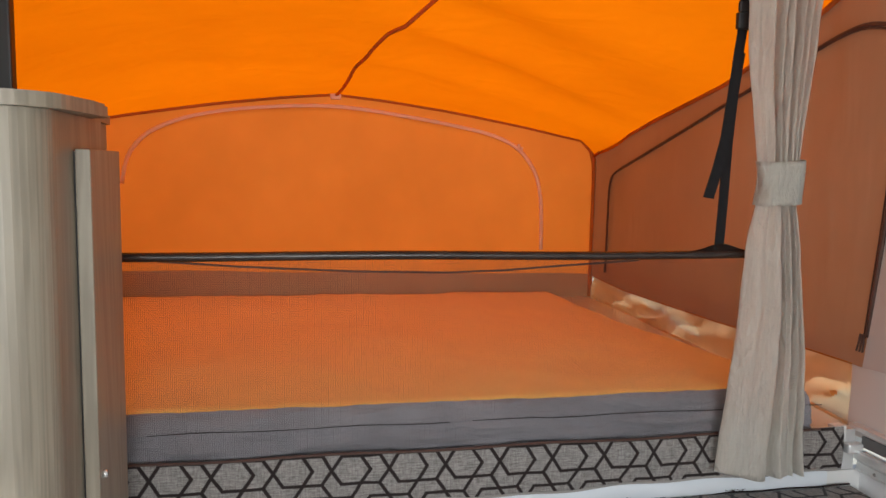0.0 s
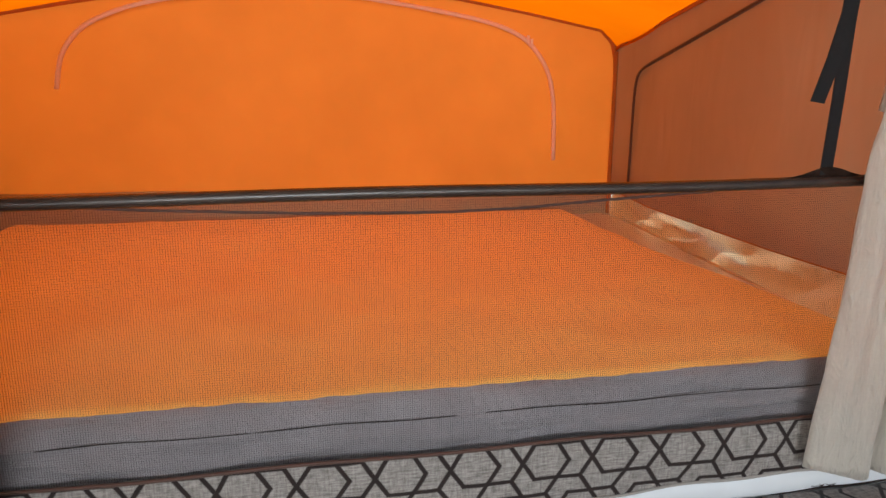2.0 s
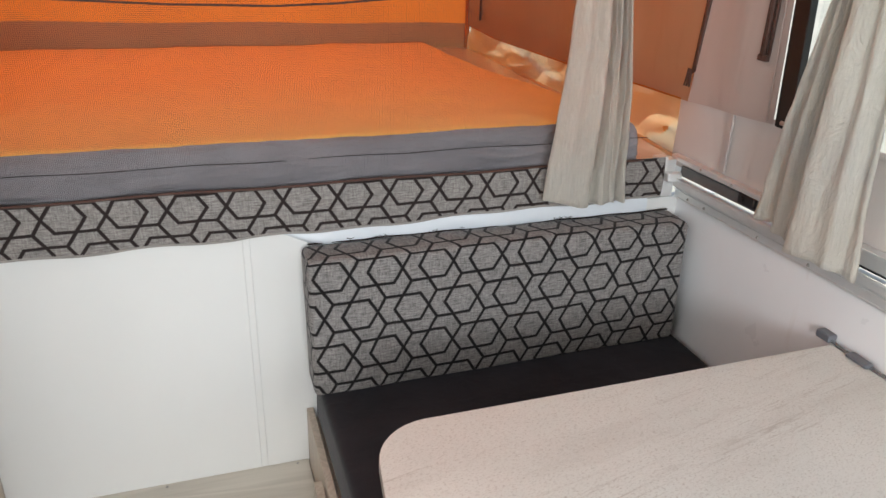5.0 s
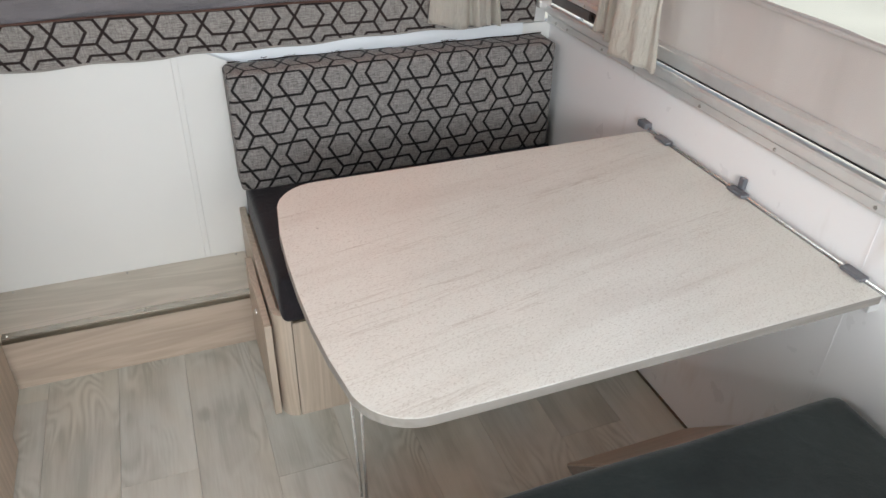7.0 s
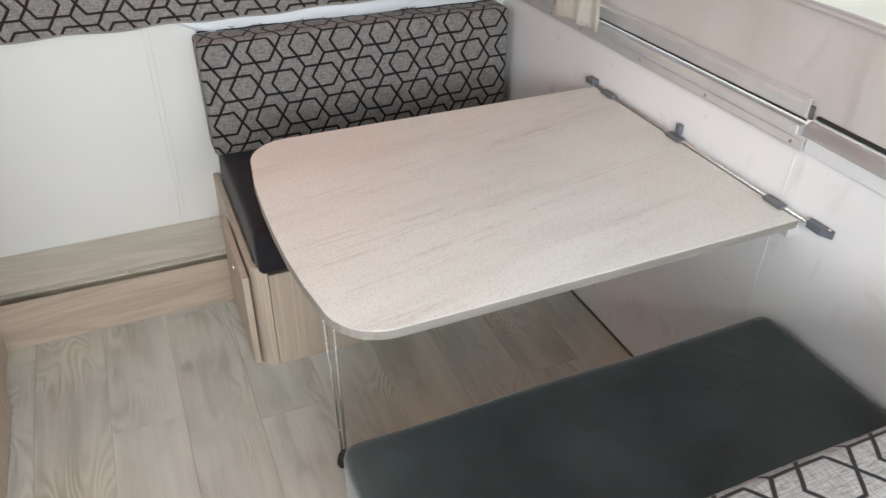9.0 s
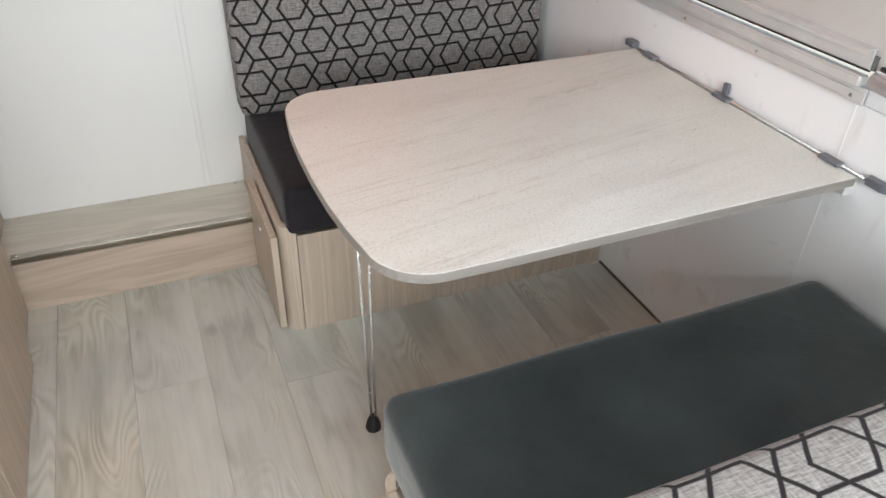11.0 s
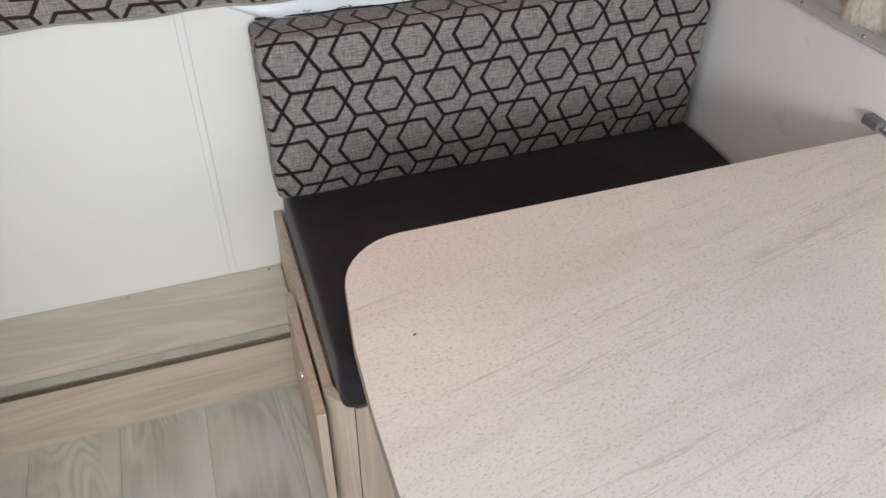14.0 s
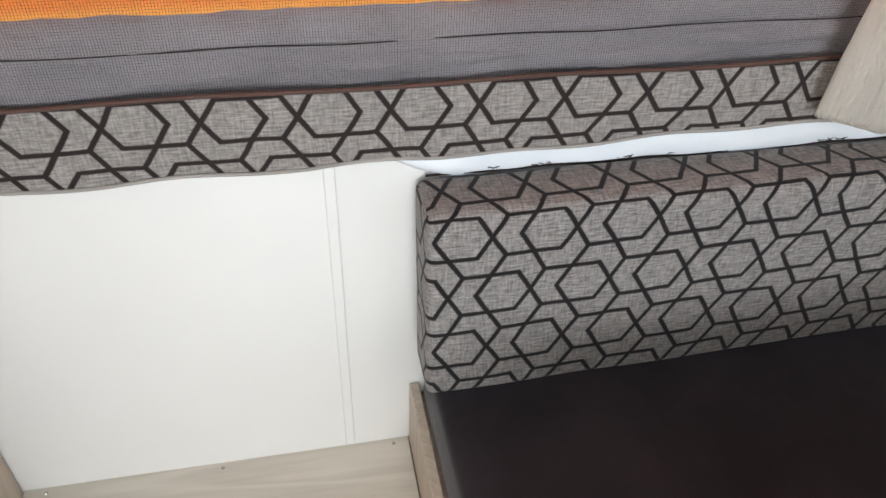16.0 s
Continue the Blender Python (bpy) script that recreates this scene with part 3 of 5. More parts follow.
part("pole_pocket", box(-1.215, -1.165, 1.965, 1.992, 1.862, 1.888, 0.006), M_ZIP_BACK, tent_roof, "pale reinforcing tab")


def zip_y(z):
    """The zip where the tan canvas meets the grey."""
    return interp([(1.08, 0.008), (1.16, 0.0), (1.44, -0.030), (1.62, -0.045), (1.86, -0.055), (2.2, -0.07)], z)


def post_y(z):
    return -0.300 + 0.055 * (z - 1.12)


def tan_fn(u, v):
    z = strip_top(0.0) + (eave(0.0) - strip_top(0.0)) * v
    y = zip_y(z) + (END - zip_y(z)) * u
    wave = 0.006 * math.sin(9 * u) * math.sin(3 * v) + 0.012 * noise.noise((y * 2.2 + z, z * 3.0 - y, 8.0)) * math.sin(math.pi * v) * min(1, u * 5)
    return (side_x(y) + wave, y, strip_top(y) + (eave(y) - strip_top(y)) * v)


def grey_fn(u, v):
    z = strip_top(-0.15) + (ROOF - strip_top(-0.15)) * v
    y = zip_y(z) - 0.001 + (post_y(z) - zip_y(z)) * u
    return (-0.012 + 0.004 * math.sin(7 * u + 3 * v), y, z + (0.008 - 0.016 * (1 - u)) * (1 - v))


def strip_top(y):
    return interp([(-0.4, 1.115), (0.0, 1.085), (0.75, 1.045), (1.56, 1.02), (2.0, 1.03)], y)


side = thing("tent_side_wall", (0.05, 1.0, 1.05), "tan canvas side wall of the fold-out bed with a zipped window flap", "tent wall")
part("canvas_panel", sheet(tan_fn, 44, 18), M_TAN, side, smooth=True)
part("corner_piping", rod([(0.088, 1.975, 0.92 + 0.70 * i / 10) for i in range(11)], 0.008, 8), M_PIPING, side, "brown corner piping", True)
part("eave_piping", rod([(side_x(y) - 0.006, y, eave(y) - 0.004) for y in [1.98 - 1.97 * i / 30 for i in range(31)]], 0.007, 8), M_PIPING, side, "brown seam along the eave", True)


def flap_curve(s):
    pts = [(1.765, 1.08), (1.76, 1.30), (1.76, 1.49), (1.72, 1.548), (1.48, 1.605), (1.0, 1.722), (0.63, 1.815), (0.25, 1.905), (0.10, 1.925), (-0.02, 1.90), (-0.055, 1.84), (-0.046, 1.62), (-0.030, 1.43), (0.0, 1.165)]
    ts = [i / (len(pts) - 1) for i in range(len(pts))]
    return float(np.interp(s, ts, [p[0] for p in pts])), float(np.interp(s, ts, [p[1] for p in pts]))


flap = smooth_path(flap_curve, 60)
part("flap_zip", rod([(side_x(y) - 0.008, y, z) for y, z in flap], 0.0055, 6), M_ZIP, side, "brown coil zip", True)
part("flap_zip_tape", rod([(side_x(y) - 0.004, y + 0.014, z - 0.006) for y, z in flap], 0.0035, 6), M_ZIP, side, "brown zip tape", True)
for k in range(3):
    part("zip_pull", rod([(-0.022, -0.003 + 0.006 * k, 1.172), (-0.024, -0.006 + 0.008 * k, 1.152), (-0.023, -0.003 + 0.010 * k, 1.128)], 0.0026, 5), M_ZIP, side, smooth=True)

grey_side = thing("canvas_side_wall", (0.0, -0.2, 1.1), "grey-brown canvas side wall with a vertical zip beside the window", "tent wall")
part("canvas_panel", sheet(grey_fn, 12, 16), M_GREY_CANVAS, grey_side, smooth=True)
part("zip", rod([(-0.020, -0.243 - 0.010 * i / 12, 1.243 + 0.88 * i / 12) for i in range(13)], 0.0060, 6), M_ZIP, grey_side, "brown vertical zip", True)
for dy in (0.012, -0.011):
    part("zip_tape", rod([(-0.016, -0.243 + dy - 0.010 * i / 12, 1.243 + 0.88 * i / 12) for i in range(13)], 0.0042, 6), M_ZIP, grey_side, smooth=True)
part("zip_end", box(-0.024, -0.014, -0.258, -0.228, 1.232, 1.246, 0.002), M_ZIP, grey_side)
part("edge_seam", rod([(-0.016, post_y(z) + 0.012, z) for z in [1.11 + 1.04 * i / 10 for i in range(11)]], 0.002, 5), M_GREY_CANVAS, grey_side, smooth=True)

cream = thing("cream_canvas_strip", (0.05, 1.0, 0.93), "cream canvas strip along the bed edge with light showing through", "canvas strip")
part("canvas_panel", sheet(lambda u, v: (side_x(0.06 + 1.92 * u) + 0.012 + (0.014 * math.sin(17 * u + 3 * v) + 0.020 * noise.noise((u * 9, v * 2.5, 4.0))) * v * (1 - v) * 4, 0.06 + 1.92 * u, 0.90 + (strip_top(0.06 + 1.92 * u) - 0.90) * v), 90, 12), M_CREAM, cream, smooth=True)


def mask_open(y, z):
    """Cut-outs of the added outer mask, outlined as the bright patches on the strip."""
    peak = 1.050 - 0.58 * max(0.0, y - 0.03) + 0.006 * math.sin(60 * y)
    near = y < 0.26 and z < peak
    far = 0.88 < y < 1.66 and z > interp([(0.88, 0.952), (1.10, 0.992), (1.35, 1.004), (1.66, 1.036)], y) + 0.006 * math.sin(23 * y) and z < interp([(0.88, 0.972), (1.02, 1.022), (1.3, 1.036), (1.66, 1.046)], y)
    return near or far


# Unseen layer outside the strip, added so daylight passes only at its cut-outs.
fb = bmesh.new()
NY, NZ = 190, 30
fv = [[fb.verts.new((side_x(0.01 + 1.97 * i / NY) + 0.034, 0.01 + 1.97 * i / NY, 0.89 + 0.22 * j / NZ)) for j in range(NZ + 1)] for i in range(NY + 1)]
for i in range(NY):
    for j in range(NZ):
        if not mask_open(0.01 + 1.97 * (i + 0.5) / NY, 0.89 + 0.22 * (j + 0.5) / NZ):
            fb.faces.new((fv[i][j], fv[i + 1][j], fv[i + 1][j + 1], fv[i][j + 1]))
bmesh.ops.delete(fb, geom=[v for v in fb.verts if not v.link_faces], context="VERTS")
part("light_mask", fb, M_LIGHT_MASK, cream, "unseen orange mask, cut out to shape the light on the strip")
part("lower_hem", rod([(side_x(0.06 + 1.9 * i / 30) + 0.004, 0.06 + 1.9 * i / 30, 0.925) for i in range(31)], 0.006, 6), M_CREAM, cream, smooth=True)
part("top_seam", rod([(side_x(0.06 + 1.9 * i / 30) + 0.003, 0.06 + 1.9 * i / 30, strip_top(0.06 + 1.9 * i / 30) + 0.002) for i in range(31)], 0.004, 6), M_PIPING, cream, smooth=True)


def beige_fn(u, v):
    y = 0.06 - 3.2 * u
    sag = 0.010 * math.sin(6.0 * y + 1.5 * v) * v * (1 - v) * 4 + 0.004 * math.sin(23 * y)
    return (0.005 + sag * (1 if y < -0.5 else 0.3) * (0.2 + 0.8 * v), y, 0.908 + (strip_top(y) + 0.005 - 0.908) * v)


strip = thing("beige_canvas_strip", (0.0, -1.0, 0.93), "beige canvas strip below the side window, softly creased", "canvas strip")
part("canvas_panel", sheet(beige_fn, 90, 6), M_STRIP, strip, smooth=True)
part("stitched_seam", box(-0.006, 0.0, -0.168, -0.150, 0.95, 1.10, 0.001), M_STRIP, strip)
part("top_hem", rod([(-0.004, -0.32 - 2.8 * i / 30, strip_top(-0.32) + 0.003) for i in range(31)], 0.006, 6), M_STRIP, strip, smooth=True)

# side window: opening from the black post to the rear, clear vinyl, and the canvas above it
post_bm = box(-0.006, 0.012, -0.348, -0.301, 1.10, ROOF, 0.003)
for v in post_bm.verts:
    v.co.y += 0.055 * (v.co.z - 1.12)
post = solid("window_post", post_bm, M_BLACK, "black upright post at the window edge", "post", "structure")
win = new("window_1", None)
win.location = (0.0, -1.7, 1.12)
tagged(win, "clear vinyl side window looking out to bright gravel", "window", "", "structure")
pane_bm = sheet(lambda u, v: (0.012, -0.345 - 2.75 * u, 1.118 + 0.76 * v), 4, 2)
pane = part("pane", pane_bm, M_CLEAR, win)
pane.visible_shadow = False
part("window_head", box(-0.005, 0.005, -3.40, -0.345, 1.875, ROOF), M_GREY_CANVAS, win)
part("window_jamb", box(-0.005, 0.005, -3.40, -3.10, 0.93, 1.875), M_GREY_CANVAS, win)

# left and rear sides, canvas with window openings
left = new("window_2", None)
left.location = (W, -1.7, 1.1)
tagged(left, "grey canvas left side with a window", "window", "", "structure")
part("window_sill", box(W - 0.005, W + 0.005, BACK, 0.0, RAIL, 1.14), M_GREY_CANVAS, left)
part("window_head", box(W - 0.005, W + 0.005, BACK, 0.0, 1.86, ROOF), M_GREY_CANVAS, left)
part("window_jamb", box(W - 0.005, W + 0.005, -0.62, 0.0, 1.14, 1.86), M_GREY_CANVAS, left)
part("window_jamb", box(W - 0.005, W + 0.005, BACK, -2.68, 1.14, 1.86), M_GREY_CANVAS, left)
rear = new("window_3", None)
rear.location = (-1.15, BACK, 1.1)
tagged(rear, "grey canvas rear side with a window", "window", "", "structure")
part("window_head", box(W, 0.0, BACK - 0.005, BACK + 0.005, 1.86, ROOF), M_GREY_CANVAS, rear)
part("window_jamb", box(W, -1.95, BACK - 0.005, BACK + 0.005, 1.12, 1.86), M_GREY_CANVAS, rear)
part("window_jamb", box(-0.35, 0.0, BACK - 0.005, BACK + 0.005, 1.12, 1.86), M_GREY_CANVAS, rear)
solid("window_post_left", box(-2.02, -1.905, 0.06, 0.09, 0.95, ROOF, 0.004), M_BLACK, "black upright post at the bed opening", "post", "structure")
left_tent = thing("tent_left_wall", (2 * MID, 1.0, 1.0), "tan canvas left wall of the fold-out bed", "tent wall")
part("canvas_panel", sheet(lambda u, v: (2 * MID - 0.097, 2.0 * u, 0.90 + (eave(2.0 * u) - 0.90) * v), 20, 8), M_TAN, left_tent, smooth=True)

# ground outside
gbm = bmesh.new()
bmesh.ops.create_grid(gbm, x_segments=2, y_segments=2, size=400)
ground = solid("ground", gbm, M_GRAVEL, "sunlit pale gravel ground outside the trailer", "ground", "structure")
ground.location = (0, 0, -0.62)
solid("lawn", box(27.0, 45.0, -60, 60, -0.64, -0.56, 0.02), M_GRASS, "sunlit green lawn strip beyond the gravel", "lawn", "structure")


# ---- the bed ----
bed = thing("bed_platform", (MID, 1.0, 0.90), "white fold-out bed platform behind the valance", "bed")
part("board", box(2 * MID - 0.08, 0.08, 0.035, 1.97, 0.885, 0.925), M_WHITE, bed)
part("front_rail", box(2 * MID - 0.05, -0.02, 0.002, 0.034, 0.834, 0.935), M_ALU, bed)


def mattress_top(x, y):
    base = interp([(0.0, 1.046), (0.5, 1.020), (1.2, 0.980), (1.92, 0.963)], y)
    return base + 0.006 * noise.noise((x * 3, y * 3, 0)) + 0.004 * noise.noise((x * 9, y * 9, 3))


def mattress_mesh(border):
    x0, x1, y0, y1, zb = -2.33, -0.138, 0.012, 1.93, 0.927
    nx, ny = 150, 50
    bm = bmesh.new()
    r = 0.030

    def edge(a, lo, hi):
        d = min(a - lo, hi - a)
        return 0.0 if d >= r else r - math.sqrt(max(0.0, r * r - (r - d) ** 2))

    xs = sorted(set([x0, x0 + 0.006, x0 + 0.015, x0 + r] + list(np.linspace(x0 + r, x1 - r, nx)) + [x1 - r, x1 - 0.015, x1 - 0.006, x1]))
    ys = sorted(set([y0, y0 + 0.006, y0 + 0.015, y0 + r, y0 + r + 0.012] + list(np.linspace(y0 + r, y1 - r, ny)) + [y1 - 0.015, y1 - 0.006, y1]))
    g = [[bm.verts.new((x, y, mattress_top(x, y) - edge(x, x0, x1) - edge(y, y0, y1))) for y in ys] for x in xs]
    roll = 2
    for row in g:
        row[roll].co.y += 0.010 * noise.noise((row[roll].co.x * 5, 0.0, 2.0)) + 0.007 * noise.noise((row[roll].co.x * 23, 0.0, 7.0))
    for i in range(len(xs) - 1):
        for j in range(len(ys) - 1):
            if (j < roll) == border:
                bm.faces.new((g[i][j], g[i + 1][j], g[i + 1][j + 1], g[i][j + 1]))
    if not border:
        bmesh.ops.delete(bm, geom=[v for v in bm.verts if not v.link_faces], context="VERTS")
        return bm
    loop = [g[i][0] for i in range(len(xs))] + [g[-1][j] for j in range(1, len(ys))] + [g[i][-1] for i in range(len(xs) - 2, -1, -1)] + [g[0][j] for j in range(len(ys) - 2, 0, -1)]
    prev = loop
    for k in range(1, 11):
        cur = []
        for vtx in loop:
            z = vtx.co.z + (zb - vtx.co.z) * k / 10
            px = vtx.co.x
            wob = (0.013 * noise.noise((px * 5, 1.0, z * 55 + px * 6)) + 0.010 * noise.noise((px * 2.5, 4.0, z * 90 - px * 9))) * math.sin(k / 10 * math.pi) ** 0.5 + 0.005 * math.sin(k / 10 * math.pi)
            out = Vector((0, 0, 0))
            if vtx.co.y < y0 + 1e-4:
                out.y = -wob
            cur.append(bm.verts.new((vtx.co.x, vtx.co.y + out.y, z)))
        n = len(loop)
        for i in range(n):
            bm.faces.new((prev[(i + 1) % n], prev[i], cur[i], cur[(i + 1) % n]))
        prev = cur
    bm.faces.new(prev)
    bmesh.ops.delete(bm, geom=[v for v in bm.verts if not v.link_faces], context="VERTS")
    return bm


mattress = thing("mattress", (MID, 1.0, 0.927), "mattress with orange-tinted top and grey border on the fold-out bed", "mattress")
part("top_cover", mattress_mesh(False), M_SHEET, mattress, "quilted top with the orange canvas light put into its colour", True)
part("border", mattress_mesh(True), M_MATTRESS, mattress, "wrinkled grey border", True)
part("side_seam", rod([(-2.31 + 2.195 * i / 60, 0.0072 + 0.001 * math.sin(i * 1.3), 1.0 + 0.0015 * math.sin(i * 0.7)) for i in range(61)], 0.0009, 5), M_BLACKCLOTH, mattress, "dark side seam", True)


# mesh screen hung from a pole across the bed opening
BAR_Z = 1.368


def screen_y(x, z):
    return -0.008 - 0.006 * math.sin(2.1 * x + 1.0) * (z - 0.945) / 0.42


def mesh_threads():
    x0, x1, z0, z1, pitch, wd, thick = -2.32, -0.22, 0.944, BAR_Z - 0.008, 0.0036, 0.00030, 0.00042
    verts, faces = [], []

    def quad(a, b, c, d):
        i = len(verts)
        verts.extend((a, b, c, d))
        faces.append((i, i + 1, i + 2, i + 3))

    n = int((x1 - x0) / pitch)
    for i in range(n):
        x = x0 + i * pitch
        ya, yb = screen_y(x, z0), screen_y(x, z1)
        quad((x, ya, z0), (x + thick, ya, z0), (x + thick, yb, z1), (x, yb, z1))
    m = int((z1 - z0) / pitch)
    for j in range(m):
        z = z0 + j * pitch
        for s in range(12):
            a, b = x0 + (x1 - x0) * s / 12, x0 + (x1 - x0) * (s + 1) / 12
            quad((a, screen_y(a, z) - 0.0003, z), (b, screen_y(b, z) - 0.0003, z), (b, screen_y(b, z + wd) - 0.0003, z + wd), (a, screen_y(a, z + wd) - 0.0003, z + wd))
    me = bpy.data.meshes.new("insect_mesh")
    me.from_pydata(verts, [], faces)
    me.materials.append(M_MESH)
    return me


screen = thing("mesh_screen", (-1.2, -0.008, 0.945), "fine black mesh screen hung in front of the mattress", "mesh screen")
net = new("insect_mesh", mesh_threads())
net.parent = screen
net.matrix_parent_inverse = Matrix.Translation(-screen.location)
tagged(net, "", "", "", "stuff")
part("pole_sleeve", rod([(-2.33 + 2.065 * i / 40, -0.006, BAR_Z + 0.0015 * math.sin(i * 0.35)) for i in range(41)], 0.0098, 14), M_POLE, screen, "black sleeve round the pole", True)
part("sleeve_peak", sheet(lambda u, v: (-0.54 + 0.28 * u, -0.006 - 0.004 * v, BAR_Z + 0.008 + 0.018 * math.exp(-((u - 0.43) * 6) ** 2) * v), 20, 2, 0.002), M_POLE, screen)
part("sagging_hem", rod([(-0.60 - 1.7 * i / 40, 0.10 - 0.07 * (2 * i / 40 - 1) ** 4, interp([(-2.33, 1.357), (-1.70, 1.349), (-1.50, 1.334), (-1.25, 1.3215), (-1.03, 1.3175), (-0.90, 1.323), (-0.80, 1.332), (-0.69, 1.342), (-0.60, 1.352)], -0.60 - 1.7 * i / 40)) for i in range(41)], 0.0026, 6), M_ZIP, screen, "dark hem sagging behind the pole", True)
part("bottom_hem", rod([(-2.33 + 2.20 * i / 60, -0.012, 0.9465 + 0.002 * math.sin(i * 0.5)) for i in range(61)], 0.0032, 6), M_ZIP, screen, "dark brown hem", True)

# black strap with buckle and loose tail
strap = thing("hanging_strap", (-0.423, -0.004, BAR_Z), "black webbing strap with a side-release buckle, tied to the pole", "strap")
part("webbing", ribbon([(-0.423, -0.006, BAR_Z + 0.012), (-0.421, -0.010, 1.50), (-0.418, -0.010, 1.62), (-0.408, -0.012, 1.80), (-0.398, -0.012, 1.885)], (1, 0.15, 0.02), 0.0255, 0.0018), M_WEB, strap)
part("loose_tail", ribbon([(-0.461, -0.014, 1.497), (-0.445, -0.020, 1.565), (-0.430, -0.020, 1.63), (-0.415, -0.016, 1.74), (-0.404, -0.014, 1.82)], (1, 0.1, -0.15), 0.0275, 0.0018), M_WEB, strap)
part("buckle", box(-0.416, -0.381, -0.021, -0.006, 1.868, 1.905, 0.004), M_RUBBER, strap, "black plastic buckle")
part("buckle_prong", box(-0.413, -0.384, -0.018, -0.008, 1.905, 1.930, 0.004), M_RUBBER, strap)
part("upper_webbing", ribbon([(-0.398, -0.012, 1.92), (-0.392, -0.006, 2.02), (-0.385, 0.0, ROOF)], (1, 0.1, 0), 0.0255, 0.0018), M_WEB, strap)


def skirt_bottom(x):
    return 0.826 + 0.004 * math.sin(9 * x) + 0.006 * math.sin(3.1 * x + 1.2) + 0.0025 * math.sin(27 * x) + interp([(-1.16, 0.002), (-1.04, 0.015), (-0.3, 0.013), (-0.1, 0.014)], x)


def skirt_mesh():
    x0, x1, nx, nz = -2.33, -0.062, 150, 10
    bm = bmesh.new()
    uv = bm.loops.layers.uv.new("cloth")
    g = []
    for i in range(nx + 1):
        x = x0 + (x1 - x0) * i / nx
        col = []
        for j in range(nz + 1):
            v = j / nz
            z = skirt_bottom(x) + (0.947 - skirt_bottom(x)) * v
            y = -0.0085 - 0.006 * (1 - v) * (0.5 + 0.5 * math.sin(11 * x + 2 * v)) - 0.003 * math.sin(math.pi * v)
            col.append(bm.verts.new((x, y, z)))
        g.append(col)
    for i in range(nx):
        for j in range(nz):
            f = bm.faces.new((g[i][j], g[i + 1][j], g[i + 1][j + 1], g[i][j + 1]))
            for lp in f.loops:
                lp[uv].uv = (lp.vert.co.x, lp.vert.co.z)
    return bm


skirt = thing("bed_valance", (MID, -0.01, 0.83), "grey valance with dark hexagon lines along the bed front", "valance")
part("cloth", skirt_mesh(), M_HEX_SKIRT, skirt, smooth=True)
part("hem", rod([(-2.33 + 2.266 * i / 150, -0.011 - 0.003 * (0.5 + 0.5 * math.sin(11 * (-2.33 + 2.266 * i / 150))), skirt_bottom(-2.33 + 2.266 * i / 150) + 0.001) for i in range(151)], 0.0028, 5), M_SKIRT_HEM, skirt, "folded grey hem", True)

edge = thing("padded_vinyl_edge", (-0.58, -0.01, 0.79), "white puffy vinyl edging under the valance", "edging")


def edge_low(u):
    k = min(1.0, u / 0.16)
    top = skirt_bottom(-1.10 + u) + 0.004
    return top + (0.786 + 0.003 * math.sin(13 * u) - top) * k * k * (3 - 2 * k)


def edge_fn(u, v):
    x = -1.10 + u
    low, top = edge_low(u), skirt_bottom(x) + 0.005
    puff = (0.010 + 0.003 * math.sin(11 * u + 1)) * min(1, u * 8) + 0.003 * noise.noise((x * 14, v * 2, 1))
    return x, -0.0008 - 0.0022 * min(1, u * 7) - puff * math.sin(math.pi * v) ** 0.7, low + (top - low) * v


part("padding", sheet(edge_fn, 80, 10), M_VINYL, edge, smooth=True)
part("lower_bead", rod([(-0.93 + 0.83 * i / 50, -0.004, edge_low(0.17 + 0.83 * i / 50)) for i in range(51)], 0.0022, 6), M_VINYL, edge, smooth=True)

# ---- curtains ----
def curtain_mesh(lo, hi, low_folds, high_folds, depth, z0, z1, axis, face, seed):
    """A gathered cloth between its two edges; axis 0 hangs along x, 1 along y. A fold is (place, depth, width, depth at the hem)."""
    rnd = random.Random(seed)
    ph = [rnd.uniform(0, 6.28) for _ in range(8)]
    WAIST = 1.535

    def fn(u, v):
        z = z0 + (z1 - z0) * v
        a, b = lo(z), hi(z)
        folds = low_folds if z < WAIST else high_folds
        far = min(1.0, abs(z - WAIST) / abs((z0 if z < WAIST else z1) - WAIST))
        d = 0.0
        side = 0.0
        for n, (c, amp, w, hem) in enumerate(folds):
            q = u - c - 0.018 * math.sin(5.0 * z + ph[n % 8]) * far
            wide = w * (1 + 0.5 * far)
            k = amp + (hem - amp) * far ** 1.5
            d += k * math.exp(-(q / wide) ** 2)
            side += k * 0.35 * w * math.exp(-(q / (1.6 * wide)) ** 2) * (1 if n % 2 else -1)
        belly = 0.9 * math.sin(math.pi * min(1, max(0, u))) ** 0.6
        out = depth(z) * (d - belly)
        out += 0.0045 * noise.noise((u * 4, z * 6, seed)) * far + 0.0028 * noise.noise((u * 11 + z * 3, z * 15, seed + 5)) + 0.0012 * noise.noise((u * 30, z * 26, seed + 2))
        s = a + (b - a) * (u + side) + 0.003 * noise.noise((z * 11, u, seed + 3))
        zz = z + (0.004 * math.sin(9 * u + 1) - 0.022 * u if v == 0 else -0.022 * u * (1 - v) ** 3)
        return (s, face + out, zz) if axis == 0 else (face + out, s, zz)
    return sheet(fn, 170, 80, 0.0015)


curtain = thing("curtain", (-0.29, -0.03, 0.85), "oatmeal linen curtain gathered by a tie band beside the bed", "curtain", "curtains")
c1_lo = lambda z: interp([(0.86, -0.430), (1.15, -0.397), (1.383, -0.382), (1.487, -0.366), (1.58, -0.366), (1.66, -0.380), (1.82, -0.404), (1.93, -0.411), (2.15, -0.42)], z)
